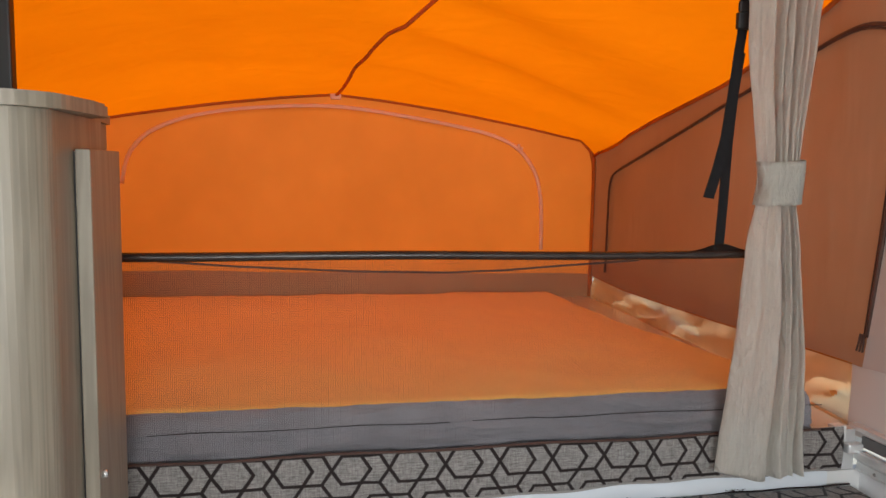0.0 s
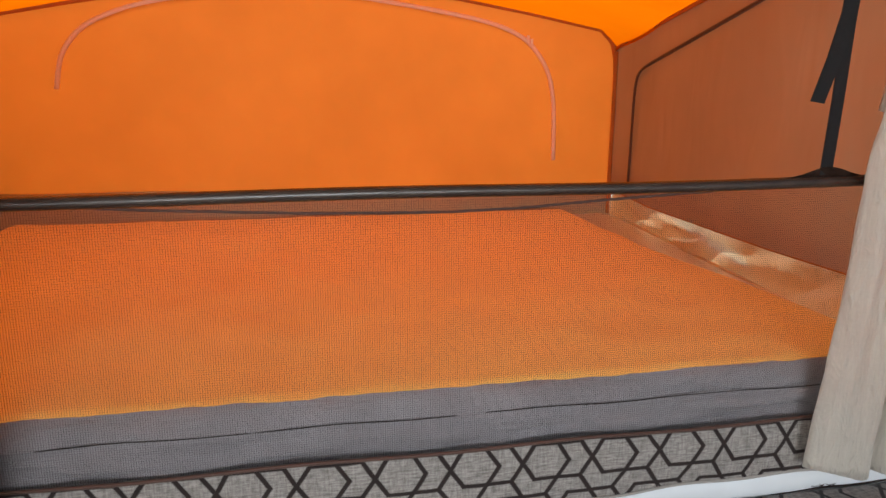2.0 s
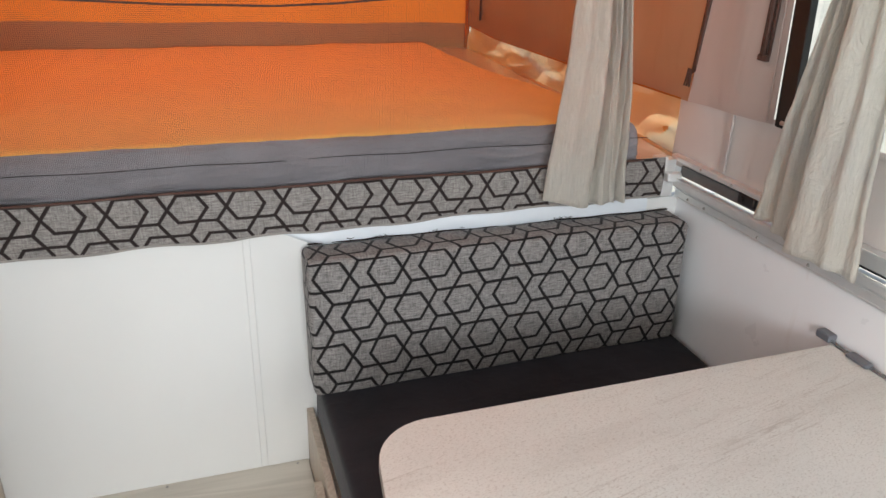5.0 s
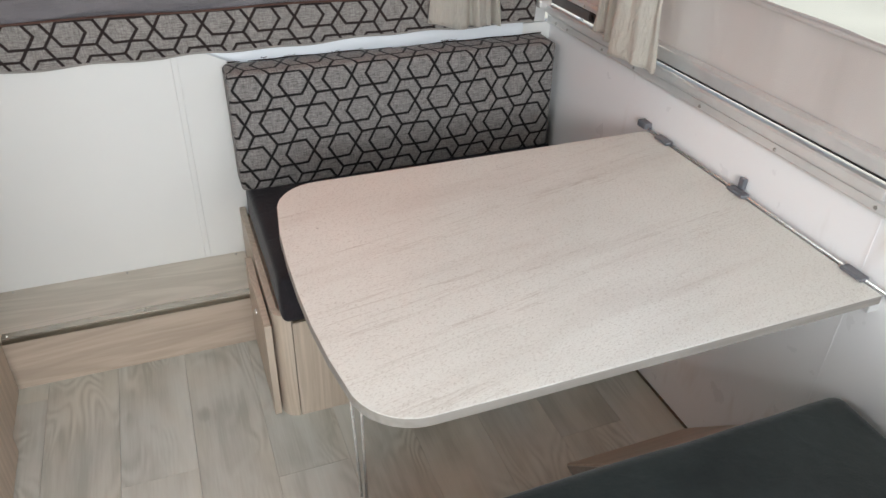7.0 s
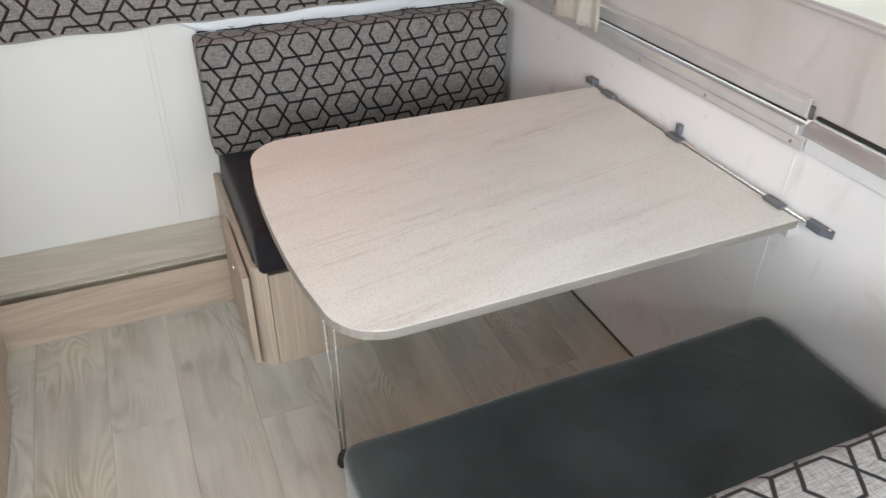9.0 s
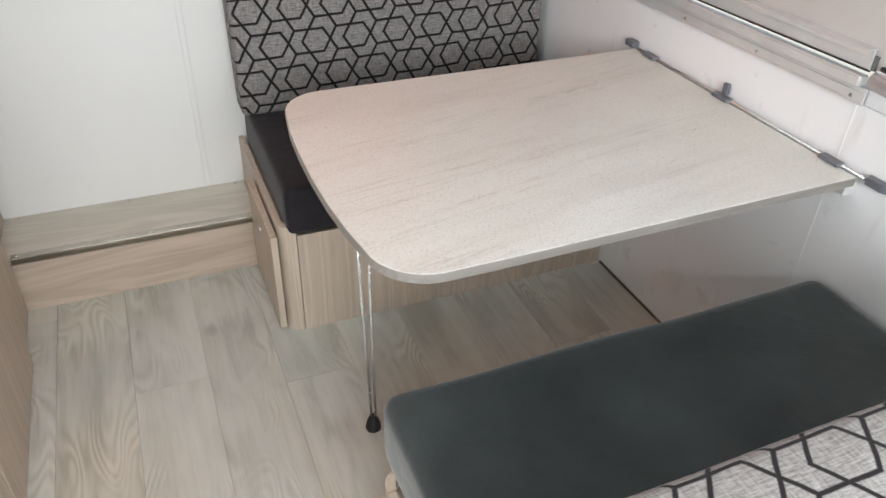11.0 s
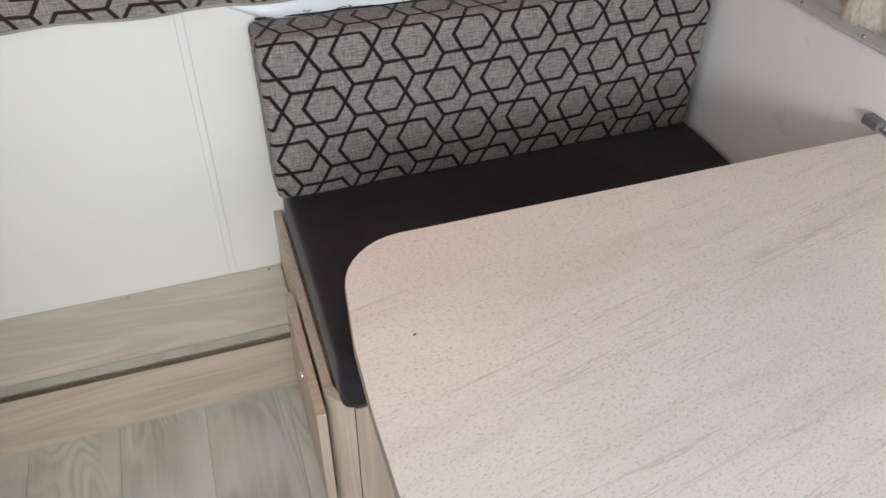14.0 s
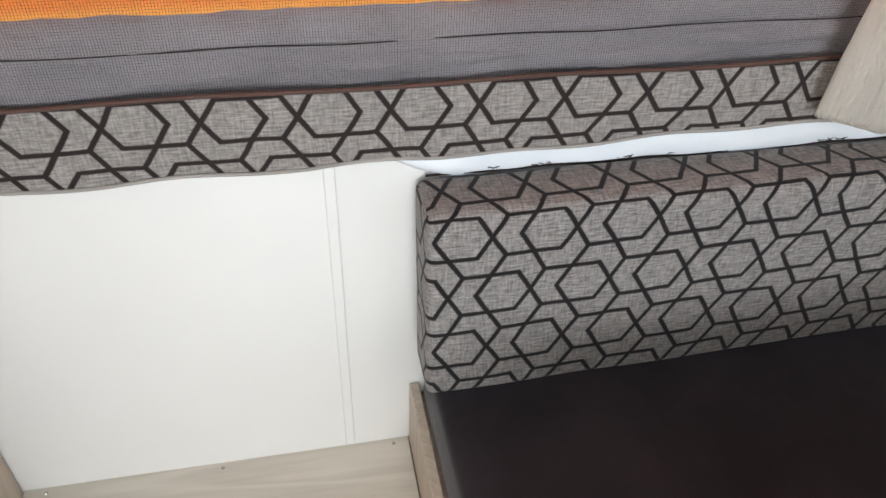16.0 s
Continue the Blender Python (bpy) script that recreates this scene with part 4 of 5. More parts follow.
c1_hi = lambda z: interp([(0.86, -0.194), (1.15, -0.214), (1.383, -0.244), (1.487, -0.263), (1.58, -0.264), (1.66, -0.256), (1.82, -0.238), (1.93, -0.232), (2.15, -0.225)], z)
LOW = ((0.30, 0.35, 0.06, 0.10), (0.56, 1.25, 0.040, 0.75), (0.68, 0.9, 0.035, 0.20), (0.79, 1.3, 0.035, 0.35), (0.91, 0.9, 0.030, 0.95))
HIGH = ((0.20, 0.35, 0.06, 0.5), (0.36, 1.2, 0.032, 0.8), (0.49, 0.9, 0.030, 0.6), (0.62, 1.3, 0.032, 1.0), (0.78, 1.0, 0.036, 0.9), (0.90, 0.7, 0.030, 0.5))
part("cloth", curtain_mesh(c1_lo, c1_hi, LOW, HIGH, lambda z: interp([(0.85, 0.046), (1.3, 0.046), (1.49, 0.026), (1.6, 0.026), (2.1, 0.042)], z), 0.870, 2.15, 0, -0.046, 4), M_CURTAIN, curtain, smooth=True)


def band_mesh(cx, cy, a, b, z0, z1):
    def fn(u, v):
        t = 2 * math.pi * u
        k = 1 + 0.05 * math.sin(3 * t + 5 * v) - 0.05 * math.sin(math.pi * v)
        return (cx + a * k * math.copysign(abs(math.cos(t)) ** 0.7, math.cos(t)), cy + b * k * math.copysign(abs(math.sin(t)) ** 0.8, math.sin(t)), z0 + (z1 - z0) * v + 0.004 * math.sin(t + 1))
    return sheet(fn, 40, 8, 0.003)


part("tie_band", band_mesh(-0.315, -0.056, 0.0535, 0.034, 1.487, 1.583), M_CURTAIN, curtain, "linen tie band", True)

curtain2 = thing("curtain", (-0.06, -0.50, 0.88), "oatmeal linen curtain hanging loosely at the side window", "curtain", "curtains")
c2_lo = lambda z: interp([(0.88, -0.374), (1.0, -0.395), (1.15, -0.418), (1.36, -0.460), (1.50, -0.492), (1.58, -0.492), (1.8, -0.46), (2.14, -0.43)], z)
c2_hi = lambda z: interp([(0.90, -0.668), (1.15, -0.646), (1.36, -0.630), (1.50, -0.606), (1.58, -0.606), (1.8, -0.64), (2.14, -0.66)], z)
LOW2 = ((0.14, 0.9, 0.05, 0.9), (0.30, 1.2, 0.045, 0.8), (0.43, 1.0, 0.035, 1.0), (0.72, 0.45, 0.07, 0.2), (0.92, 0.6, 0.04, 0.4))
part("cloth", curtain_mesh(c2_lo, c2_hi, LOW2, HIGH, lambda z: interp([(0.88, 0.052), (1.38, 0.044), (1.5, 0.026), (2.1, 0.036)], z), 0.922, 2.14, 1, -0.082, 9), M_CURTAIN, curtain2, smooth=True)
part("tie_band", band_mesh(-0.092, -0.549, 0.036, 0.060, 1.50, 1.59), M_CURTAIN, curtain2, "linen tie band", True)

# ---- aluminium rails on the side wall ----
def rising(bm, k, y0):
    """Lets a rail climb towards the rear."""
    for v in bm.verts:
        v.co.z += k * (y0 - v.co.y)
    return bm


rail = thing("side_rail", (-0.02, -0.65, RAIL), "aluminium tent track screwed along the top of the side wall", "rail")
part("lower_flange", rising(box(-0.012, 0.0, -1.302, 0.0, 0.846, 0.8795, 0.002), 0.012, -1.25), M_ALU, rail)
part("flange_bead", rising(box(-0.0155, -0.0122, -1.302, 0.0, 0.8465, 0.8515, 0.0015), 0.012, -1.25), M_ALU, rail)
part("flange_groove", rising(box(-0.0150, -0.0122, -1.302, 0.0, 0.8675, 0.8705, 0.001), 0.012, -1.25), M_ALU, rail)
part("middle_lip", rising(box(-0.028, -0.004, -1.290, -0.005, 0.880, 0.902, 0.004, 3), 0.012, -1.25), M_ALU, rail)
part("lip_ridge", rising(box(-0.0285, -0.0262, -1.290, -0.005, 0.9015, 0.9045, 0.001), 0.012, -1.25), M_ALU, rail)
# Black strip drawn as the shadow line between the two tracks.
part("slot_shadow", rising(box(-0.0158, -0.0118, -1.294, -0.40, 0.9022, 0.9055, 0.0008), 0.016, -0.72), M_RUBBER, rail, "black strip for the gap shadow in the slot")
part("channel_back", rising(box(-0.006, 0.0, -1.295, -0.005, 0.9035, 0.930), 0.016, -0.72), M_ALU_SHADE, rail, "open channel with its shade put into the colour")
part("upper_lip", box(-0.018, 0.003, -0.40, 0.03, 0.930, 0.944, 0.003), M_ALU, rail)
upper = part("upper_track", rising(box(-0.0115, -0.0065, -1.288, -0.40, 0.904, 0.9405, 0.0006), 0.016, -0.72), M_ALU, rail, "aluminium C-shaped track, open at its end")
part("track_cap", rising(box(-0.0240, 0.002, -1.286, -0.40, 0.9406, 0.9435, 0.0010), 0.016, -0.72), M_ALU, upper)
part("track_drop", rising(box(-0.0240, -0.0212, -1.286, -0.40, 0.9330, 0.9405, 0.0008), 0.016, -0.72), M_ALU, upper)
for y in (-0.06, -0.13, -0.33, -0.489, -0.766, -1.014, -1.271):
    screw((-0.0122, y, 0.857 + 0.012 * (-1.25 - y)), (-1, 0, 0), rail, 0.0042)
for y in (-0.10, -0.22):
    screw((-0.0182, y, 0.937), (-1, 0, 0), rail, 0.0035)
part("latch_bolt", rod([(-0.004, -0.262, 0.916), (-0.022, -0.262, 0.916)], 0.008, 12), M_RUBBER, rail, "black latch bolt in the channel")
part("latch_plate", box(-0.016, -0.0065, -0.30, -0.245, 0.9035, 0.928, 0.002), M_BLACK, rail)
part("corner_bracket", box(-0.078, -0.046, 0.0, 0.028, 0.905, 0.945, 0.003), M_WHITE_PLASTIC, rail, "white plastic corner bracket")
part("end_clip", box(-0.055, -0.012, -0.022, 0.004, 0.880, 0.905, 0.005), M_ALU, rail, "rounded metal clip")
rail2 = thing("side_rail", (-0.02, -2.3, RAIL), "polished aluminium rail cover along the side wall", "rail")
part("cover", rod([(-0.010, -1.304, 0.898), (-0.010, -3.38, 0.898)], 0.017, 16), M_ALU_GLOSS, rail2, smooth=True)
part("flange", box(-0.010, 0.0, -3.38, -1.304, 0.850, 0.890, 0.002), M_ALU_GLOSS, rail2)
part("cover_back", box(-0.009, 0.001, -3.38, -1.304, 0.9125, 0.918, 0.001), M_ALU_GLOSS, rail2)
part("seal", box(-0.006, 0.002, -3.38, -1.306, 0.9185, 0.9255, 0.002), M_RUBBER, rail2, "black seal strip")

# ---- ledge in front of the wall ----
ledge = thing("step_ledge", (-1.38, -0.12, 0.0), "pale ash step ledge with bronze edge strip below white wall", "ledge")
part("top_board", box(-1.730, -1.024, -0.224, 0.0, 0.164, 0.180, 0.001), M_WOOD_LEDGE, ledge)
part("riser", box(-1.715, -1.024, -0.232, -0.2245, 0.0, 0.160), M_WOOD_X, ledge, "warm ash riser board")
part("edge_strip", box(-1.700, -1.0245, -0.237, -0.213, 0.1805, 0.1845, 0.001), M_BRONZE_LIT, ledge, "bronze metal nosing")
part("edge_strip_face", box(-1.700, -1.0245, -0.2385, -0.2325, 0.166, 0.180, 0.001), M_BRONZE, ledge)
for x in (-1.698 + 0.012, -1.334, -1.042):
    screw((x, -0.228, 0.1846), (0, 0, 1), ledge, 0.0038)
for x in (-1.378, -1.054, -1.69):
    screw((x, -0.012, 0.1801), (0, 0, 1), ledge, 0.0038)


# ---- dinette ----
def cushion(x0, x1, y0, y1, z0, z1, r, sag=0.0, lean=0.0, seed=1, twist=0.0):
    """An upholstered block with soft edges. lean shifts the top along y, twist the lower edge at the far end."""
    bm = bmesh.new()
    uv = bm.loops.layers.uv.new("cloth")
    cx, cy, cz = (x0 + x1) / 2, (y0 + y1) / 2, (z0 + z1) / 2
    hx, hy, hz = (x1 - x0) / 2, (y1 - y0) / 2, (z1 - z0) / 2

    def axis_steps(h):
        m = max(2, int(2 * h / 0.035))
        inner = list(np.linspace(-h + r, h - r, m))
        return [-h, -h + r * 0.25, -h + r * 0.6] + inner + [h - r * 0.6, h - r * 0.25, h]

    ax = [axis_steps(h) for h in (hx, hy, hz)]
    h3 = (hx, hy, hz)
    seen = {}

    def vert(p):
        key = tuple(round(c, 5) for c in p)
        if key not in seen:
            q = Vector([max(-h + r, min(h - r, c)) for c, h in zip(p, h3)])
            d = Vector(p) - q
            if d.length > 1e-9:
                d = d.normalized() * r if sum(abs(c) > 1e-9 for c in d) > 1 else d.normalized() * min(r, d.length)
            s = q + d
            f = (s.x / hx, s.y / hy, s.z / hz)
            puff = sag * (1 - f[0] ** 2) * (1 - f[1] ** 2)
            s.z += puff * (1 if s.z > 0 else 0)
            s.y += 0.35 * sag * (1 - f[0] ** 2) * (1 - f[2] ** 2) * (1 if s.y > 0 else -1)
            up = (s.z + hz) / (2 * hz)
            s.y += lean * up + twist * (s.x + hx) / (2 * hx) * (1 - up)
            w = noise.noise((s.x * 7 + seed, s.y * 7, s.z * 7))
            s += 0.0025 * w * d.normalized() if d.length > 0 else Vector()
            seen[key] = (bm.verts.new((cx + s.x, cy + s.y, cz + s.z)), Vector((cx, cy, cz)) + Vector(p))
        return seen[key]

    for a in range(3):
        b, c = (a + 1) % 3, (a + 2) % 3
        for sgn in (-1, 1):
            for i in range(len(ax[b]) - 1):
                for j in range(len(ax[c]) - 1):
                    quad = []
                    for bi, cj in ((i, j), (i + 1, j), (i + 1, j + 1), (i, j + 1)):
                        p = [0, 0, 0]
                        p[a], p[b], p[c] = sgn * h3[a], ax[b][bi], ax[c][cj]
                        quad.append(vert(tuple(p)))
                    if sgn < 0:
                        quad.reverse()
                    f = bm.faces.new([q[0] for q in quad])
                    for lp, q in zip(f.loops, quad):
                        x, y, z = q[1]
                        if a == 1:
                            lp[uv].uv = (x, z)
                        elif a == 2:
                            lp[uv].uv = (x, z1 + (y - y0) if sgn > 0 else z0 - (y - y0))
                        else:
                            lp[uv].uv = (x0 - (y - y0) if sgn < 0 else x1 + (y - y0), z)
    return bm


def bench(y_back, sgn, label, mat_side):
    """Seat box between the aisle and the side wall; sgn -1 opens towards -y."""
    yf = y_back + sgn * 0.588
    ob = thing("dinette_bench", (-0.5, y_back + sgn * 0.3, 0.0), label, "bench", "dinette benches")
    lo, hi = sorted((y_back, yf - sgn * 0.046))
    part("side_panel", box(-1.022, -1.004, lo, hi, 0.0, 0.342, 0.002), mat_side, ob)
    cx, cy = -1.022 + 0.044, yf - sgn * 0.044
    outer = arc(cx, cy, 0.044, 180, 270 if sgn < 0 else 90, 8)
    inner = arc(cx, cy, 0.026, 270 if sgn < 0 else 90, 180, 8)
    part("corner_post", prism((outer + inner) if sgn < 0 else (outer + inner)[::-1], 0.0, 0.345), M_WOOD_Z, ob, "rounded ash corner post")
    lo, hi = sorted((yf, yf - sgn * 0.018))
    part("front_panel", box(cx + 0.002, -0.004, lo, hi, 0.0, 0.318, 0.001), mat_side, ob)
    lo, hi = sorted((y_back + sgn * 0.01, yf - sgn * 0.02))
    part("seat_board", box(-1.003, -0.004, lo, hi, 0.300, 0.316), M_WOOD_X, ob)
    lo, hi = sorted((yf - sgn * 0.002, yf - sgn * 0.014))
    part("front_lip", box(cx + 0.004, -0.004, lo, hi, 0.3185, 0.324), M_BRONZE, ob, "dark lip under the cushion")
    return ob


seat_box = bench(-0.002, -1, "pale ash dinette bench with rounded corner and side door", M_WOOD_Z)
door = part("door", box(-1.045, -1.027, -0.588, -0.262, 0.022, 0.325, 0.0015), M_WOOD_Z, seat_box, "ash cupboard door standing slightly proud")
part("lock", rod([(-1.0445, -0.435, 0.262), (-1.049, -0.435, 0.262)], 0.008, 14), M_CHROME, door, "small round chrome lock", True)
seat_cushion = thing("seat_cushion", (-0.5, -0.33, 0.32), "charcoal fabric seat cushion on the bench", "cushion", "seat cushions")
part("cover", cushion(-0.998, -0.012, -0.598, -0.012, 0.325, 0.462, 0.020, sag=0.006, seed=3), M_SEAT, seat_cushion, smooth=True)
back_cushion = thing("back_cushion", (-0.5, -0.09, 0.46), "grey back cushion with dark interlaced hexagons, propped on the bench", "cushion", "back cushions")
part("cover", cushion(-1.017, -0.030, -0.140, -0.036, 0.462, 0.800, 0.015, sag=0.006, lean=0.028, seed=5, twist=0.022), M_HEX, back_cushion, smooth=True)
part("top_seam", rod([(-1.0 + 0.965 * i / 40, -0.0105, 0.8005 + 0.001 * math.sin(i)) for i in range(41)], 0.0022, 5), M_BLACKCLOTH, back_cushion, "black seam with loose threads", True)
rt = random.Random(11)
tb = bmesh.new()
for cx in (-0.90, -0.83, -0.815, -0.70, -0.62, -0.44, -0.36, -0.35, -0.33):
    for k in range(3):
        p = Vector((cx + rt.uniform(-0.008, 0.008), -0.0105, 0.801))
        rod([p, p + Vector((rt.uniform(-0.006, 0.006), -0.001, 0.004)), p + Vector((rt.uniform(-0.012, 0.012), -0.002, rt.uniform(0.004, 0.010)))], 0.0007, 4, tb)
tagged(part("loose_threads", tb, M_BLACKCLOTH, back_cushion), "", "", "", "stuff")

near_box = bench(-1.985, 1, "pale ash bench box with a rounded corner", M_WOOD_Z)
near_cushion = thing("seat_cushion", (-0.5, -1.67, 0.32), "charcoal seat cushion on the nearer bench, window sheen put into its colour", "cushion", "seat cushions")
part("cover", cushion(-1.000, -0.016, -1.972, -1.346, 0.325, 0.482, 0.030, sag=0.006, seed=8), M_SEAT_LIT, near_cushion, smooth=True)
near_back = thing("back_cushion", (-0.5, -1.91, 0.48), "grey back cushion with dark hexagon lines, seen from above", "cushion", "back cushions")
part("cover", cushion(-1.012, -0.022, -1.975, -1.850, 0.482, 0.812, 0.020, sag=0.005, lean=-0.008, seed=9), M_HEX_LIT, near_back, smooth=True)
solid("bench_backboard", box(-1.010, -0.004, -2.006, -1.988, 0.0, 0.80, 0.003), M_WOOD_X, "pale ash board behind the nearer bench", "panel")

# sloping wheel-arch cover at the foot of the nearer bench
wb = bmesh.new()
prof = [(-0.985, 0.0), (-1.36, 0.0), (-1.36, 0.31), (-1.27, 0.31)]
fa = [wb.verts.new((-0.37, y, z)) for y, z in prof]
fb = [wb.verts.new((-0.0005, y, z)) for y, z in prof]
wb.faces.new(fa)
wb.faces.new(fb[::-1])
for i in range(4):
    wb.faces.new((fa[i], fb[i], fb[(i + 1) % 4], fa[(i + 1) % 4]))
bmesh.ops.recalc_face_normals(wb, faces=wb.faces[:])
slope = thing("sloping_cover", (-0.19, -1.2, 0.0), "sloping ash cover board on the floor under the table", "cover board")
part("board", wb, M_WOOD_X, slope)
eb = bmesh.new()
ea = [eb.verts.new((-0.3705, y, z)) for y, z in ((-0.993, 0.002), (-1.36, 0.002), (-1.36, 0.302), (-1.272, 0.302))]
eo = [eb.verts.new((-0.3750, y, z)) for y, z in ((-0.993, 0.002), (-1.36, 0.002), (-1.36, 0.302), (-1.272, 0.302))]
eb.faces.new(ea[::-1])
eb.faces.new(eo)
for i in range(4):
    eb.faces.new((ea[i], ea[(i + 1) % 4], eo[(i + 1) % 4], eo[i]))
bmesh.ops.recalc_face_normals(eb, faces=eb.faces[:])
part("side_panel", eb, M_WOOD_EDGE, slope, "pale side panel")

# table
table = thing("dinette_table", (-0.5, -0.98, 0.0), "wall-hung dinette table with a pale travertine laminate top", "table")


def table_outline(grow=0.0):
    pts = [(-0.020, -0.602 + grow), (-0.50, -0.609 + grow), (-0.86, -0.612 + grow)]
    pts += arc(-0.892, -0.715, 0.103 + grow, 92, 170, 8)
    pts += [(-1.007 - grow, -0.80), (-1.012 - grow, -0.90), (-1.013 - grow, -1.0), (-1.010 - grow, -1.10), (-1.002 - grow, -1.19)]
    pts += arc(-0.889, -1.258, 0.102 + grow, 184, 268, 8)
    pts += [(-0.80, -1.360 - grow), (-0.020, -1.352 - grow)]
    return pts[::-1]


part("tabletop", prism(table_outline()[::-1], 0.703, 0.720, 0.0006), M_TABLE, table)
part("edge_band", prism(table_outline(0.0012)[::-1], 0.7015, 0.7185), M_WOOD_EDGE, table, "pale edge band")
part("leg", rod([(-0.946, -1.040, 0.700), (-0.914, -1.003, 0.035)], 0.0036, 10), M_CHROME, table, "thin chrome leg rods", True)
part("leg", rod([(-0.924, -1.055, 0.700), (-0.906, -1.008, 0.035)], 0.0036, 10), M_CHROME, table, smooth=True)
part("rubber_foot", rod([(-0.911, -1.0055, 0.0), (-0.911, -1.0055, 0.006), (-0.911, -1.0055, 0.022), (-0.911, -1.0055, 0.042)], [0.018, 0.019, 0.016, 0.009], 14), M_RUBBER, table, "black rubber foot", True)
part("leg_plate", box(-0.99, -0.925, -1.095, -1.0, 0.6965, 0.7012), M_ALU, table)
part("hinge_rail", rod([(-0.015, -1.40, 0.7235), (-0.015, -0.575, 0.7235)], 0.0028, 10), M_CHROME, table, "thin metal hinge rail", True)


def disc(x, y, z, rx, ry, turn):
    """A flat mark laid on a top."""
    bm = bmesh.new()
    ring = [bm.verts.new((x + rx * math.cos(a) * math.cos(turn) - ry * math.sin(a) * math.sin(turn), y + rx * math.cos(a) * math.sin(turn) + ry * math.sin(a) * math.cos(turn), z)) for a in [2 * math.pi * k / 9 + 0.3 * math.sin(k * 2.3) for k in range(9)]]
    bm.faces.new(ring)
    bmesh.ops.solidify(bm, geom=bm.faces[:], thickness=0.0002)
    return bm


part("chip", disc(-0.933, -0.807, 0.7205, 0.0030, 0.0014, 0.5), M_WOOD_EDGE, table, "small dark chip")


def hinge(y, upright):
    h = part("hinge_clip", box(-0.030, -0.008, y - 0.026, y + 0.026, 0.7205, 0.729, 0.003), M_GREY_PLASTIC, table, "grey plastic clip")
    if upright:
        part("lever", box(-0.014, -0.003, y - 0.006, y + 0.012, 0.729, 0.756, 0.003), M_GREY_PLASTIC, h)


hinge(-0.672, False)
hinge(-0.955, True)
hinge(-1.285, False)
part("wall_bracket", box(-0.024, -0.001, -0.596, -0.560, 0.719, 0.736, 0.003), M_GREY_PLASTIC, table, "grey plastic end bracket")
part("wall_bracket", prism([(-0.024, -1.375), (-0.004, -1.368), (-0.002, -1.425), (-0.012, -1.432), (-0.024, -1.41)], 0.718, 0.733, 0.002), M_GREY_PLASTIC, table, "grey plastic end bracket with a screw hole")
screw((-0.011, -1.418, 0.7332), (0, 0, 1), table, 0.0045)
part("wall_cleat", box(-0.030, -0.001, -1.345, -0.615, 0.675, 0.7010, 0.002), M_ALU, table)


# ---- cabinets on the left ----
tall = thing("tall_cabinet", (-2.02, -0.22, 0.0), "tall driftwood-grain cabinet with a rounded corner and an overhanging top", "cabinet", "cabinets")
out = [(W + 0.002, -0.004), (W + 0.002, -0.455)] + arc(-1.771, -0.385, 0.070, 270, 360, 10) + [(-1.701, -0.13), (-1.722, -0.118), (-1.722, -0.004)]
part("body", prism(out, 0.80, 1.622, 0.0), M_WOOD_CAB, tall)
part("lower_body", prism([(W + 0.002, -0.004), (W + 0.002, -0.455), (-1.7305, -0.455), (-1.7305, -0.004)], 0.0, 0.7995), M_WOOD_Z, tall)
out2 = [(W + 0.002, 0.03), (W + 0.002, -0.470)] + arc(-1.765, -0.385, 0.085, 270, 360, 10) + [(-1.668, -0.30), (-1.664, -0.24), (-1.672, -0.205), (-1.70, -0.19), (-1.72, 0.02)]
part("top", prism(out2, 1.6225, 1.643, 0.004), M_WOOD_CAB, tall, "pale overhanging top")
# Black strip painted in as the shadow in the gap behind the door.
part("door_gap_shadow", box(-1.7008, -1.6985, -0.300, -0.135, 0.80, 1.565), M_RUBBER, tall, "thin black strip for the shadow gap behind the door")
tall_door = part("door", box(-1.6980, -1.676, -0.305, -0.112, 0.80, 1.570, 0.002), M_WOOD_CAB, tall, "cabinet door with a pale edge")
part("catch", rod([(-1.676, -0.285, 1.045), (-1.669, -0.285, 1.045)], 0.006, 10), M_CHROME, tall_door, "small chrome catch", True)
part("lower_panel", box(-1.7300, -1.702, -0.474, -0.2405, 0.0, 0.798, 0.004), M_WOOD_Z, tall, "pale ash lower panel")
low = thing("kitchen_cabinet", (-2.02, -1.5, 0.0), "low ash-fronted kitchen cabinet along the aisle", "cabinet", "cabinets")
part("body", box(W + 0.002, -1.698, -3.39, -0.475, 0.0, 0.87), M_WOOD_Z, low)
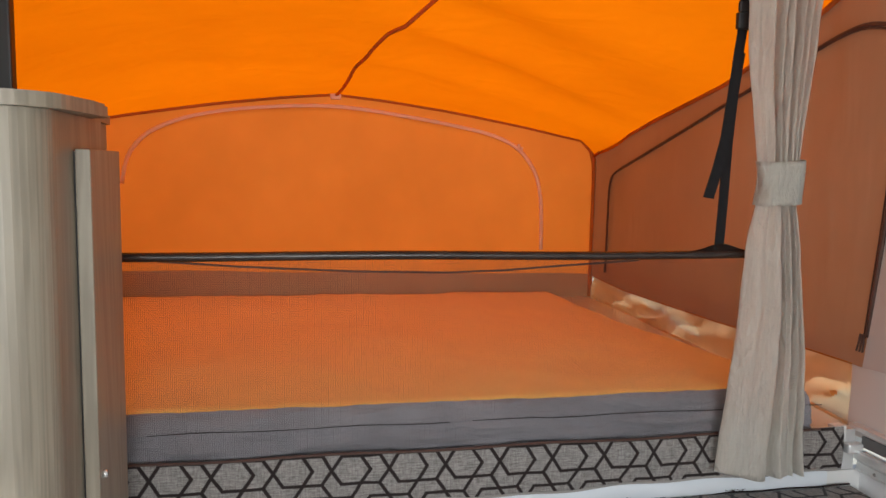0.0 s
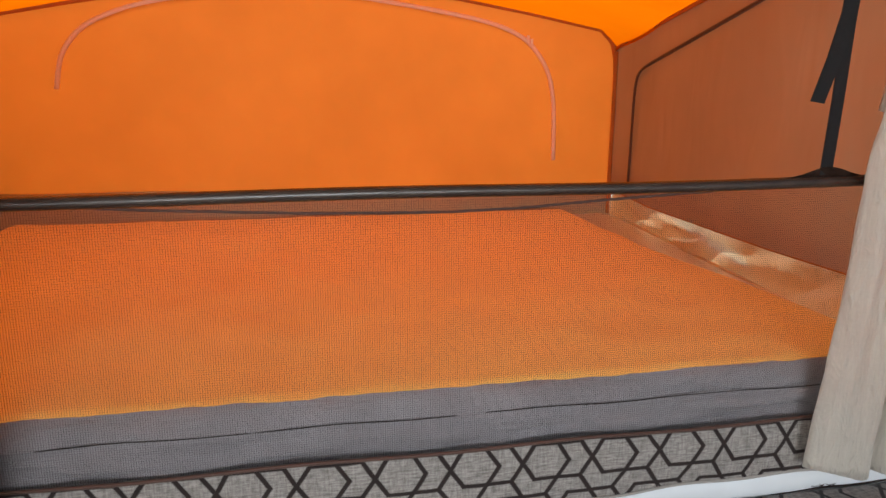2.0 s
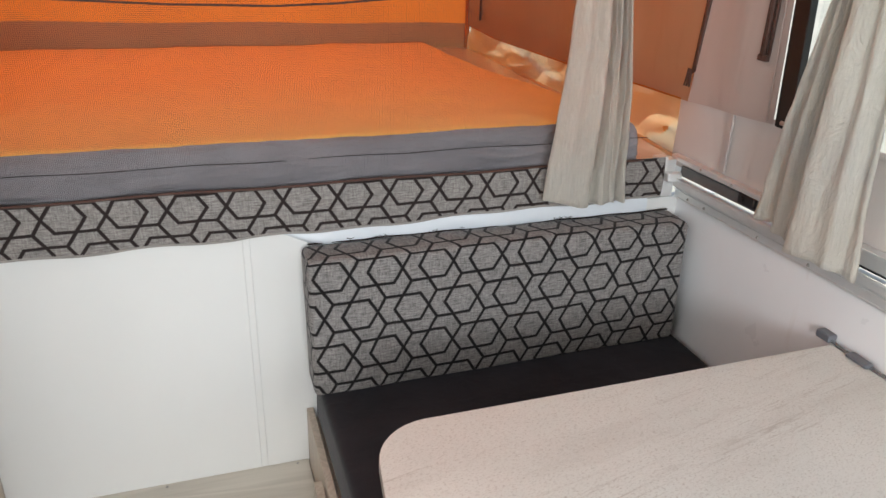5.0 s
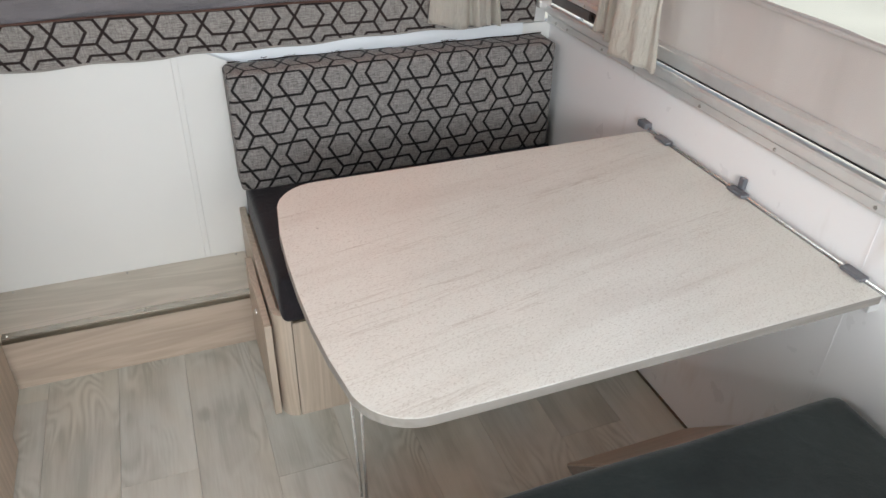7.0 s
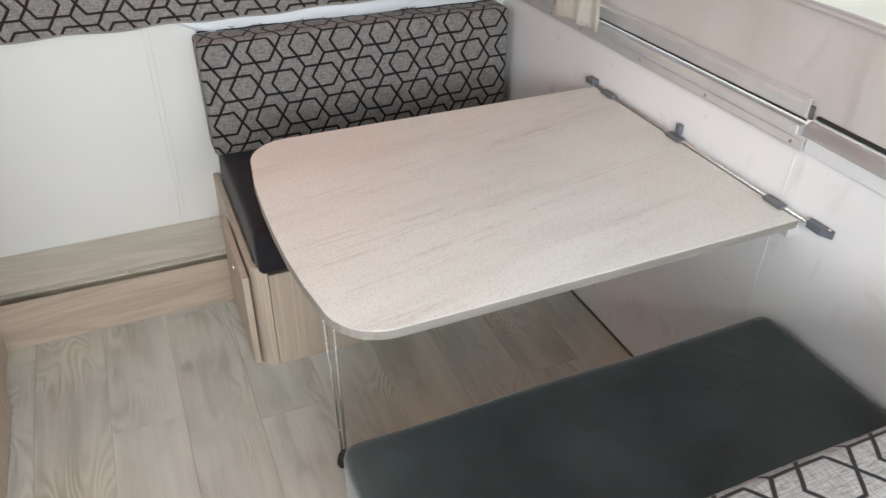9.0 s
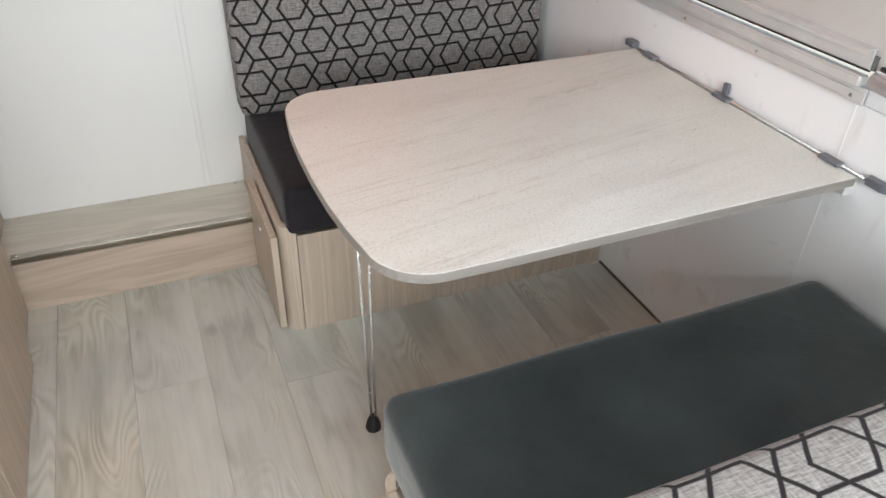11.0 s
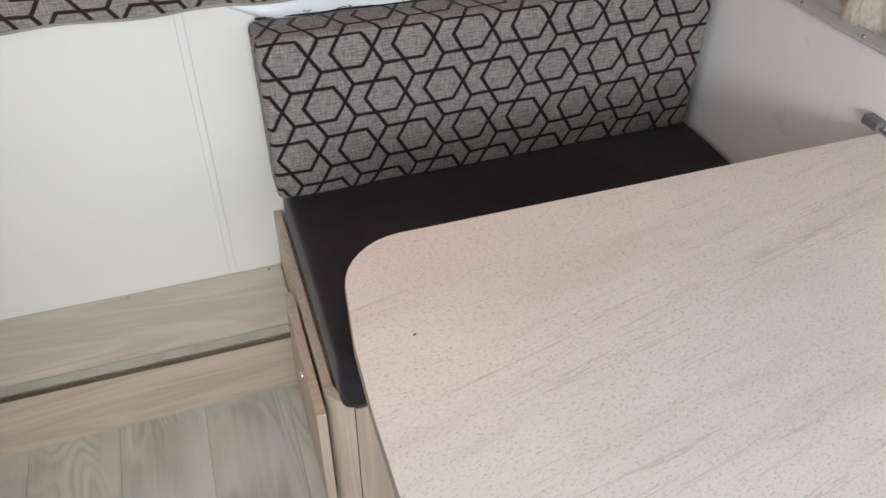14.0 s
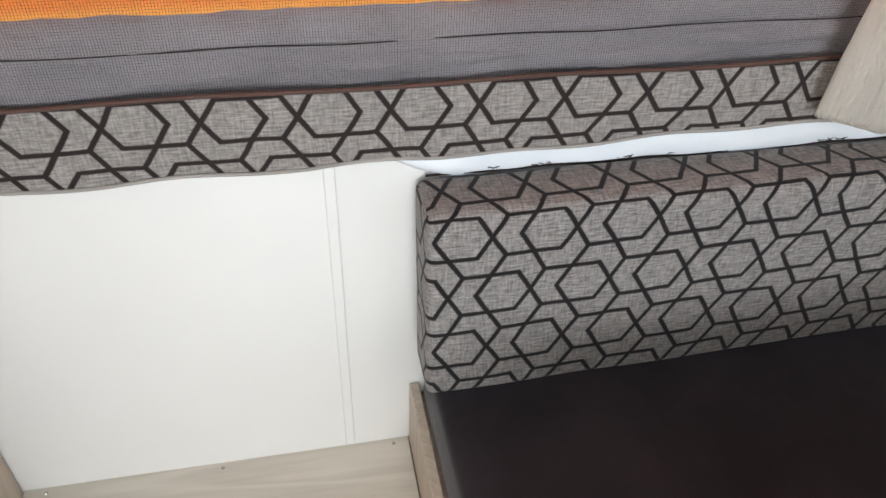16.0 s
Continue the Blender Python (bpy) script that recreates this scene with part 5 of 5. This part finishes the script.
part("worktop", box(W + 0.002, -1.690, -3.39, -0.474, 0.8705, 0.90, 0.004), M_TABLE, low)
for y0 in (-0.99, -1.50, -2.01, -2.52):
    dr = part("door", box(-1.6975, -1.680, y0 - 0.003, y0 + 0.50, 0.012, 0.855, 0.002), M_WOOD_Z, low)
    part("catch", rod([(-1.680, y0 + 0.44, 0.55), (-1.672, y0 + 0.44, 0.55)], 0.007, 10), M_CHROME, dr, smooth=True)

# ---- floor planks ----
PLANK_W = 0.184
EDGES = [-1.626 + PLANK_W * k for k in range(-1, 9)]
ENDS = {-1: -0.30, 0: -1.12, 1: -0.686, 2: -1.30, 3: -0.78, 4: -1.10, 5: -0.55, 6: -1.25, 7: -0.90, 8: -0.6}
LEN = 1.22
plank_meshes = {}


def plank_mesh(w, l):
    key = (round(w, 4), round(l, 4))
    if key not in plank_meshes:
        bm = bmesh.new()
        a, b = w / 2 - 0.0001, l / 2 - 0.0001
        lo = [bm.verts.new((x, y, -0.0039)) for x, y in ((-a, -b), (a, -b), (a, b), (-a, b))]
        hi = [bm.verts.new((x, y, 0.0)) for x, y in ((-a + 0.0003, -b + 0.0003), (a - 0.0003, -b + 0.0003), (a - 0.0003, b - 0.0003), (-a + 0.0003, b - 0.0003))]
        bm.faces.new(hi)
        for i in range(4):
            bm.faces.new((lo[i], lo[(i + 1) % 4], hi[(i + 1) % 4], hi[i]))
        me = bpy.data.meshes.new("plank")
        bm.to_mesh(me)
        bm.free()
        me.materials.append(M_FLOOR)
        plank_meshes[key] = me
    return plank_meshes[key]


for k, x in enumerate(EDGES):
    x1 = min(x + PLANK_W, -0.0005)
    if x1 - x < 0.02:
        continue
    cuts = [-0.001]
    y = ENDS[k - 1]
    while y > BACK:
        if y < -0.05:
            cuts.append(y)
        y -= LEN
    cuts.append(BACK)
    for a, b in zip(cuts, cuts[1:]):
        if a - b < 0.02:
            continue
        ob = new("plank", plank_mesh(x1 - x, a - b))
        ob.location = ((x + x1) / 2, (a + b) / 2, 0.0)
        ob.parent = floor_top
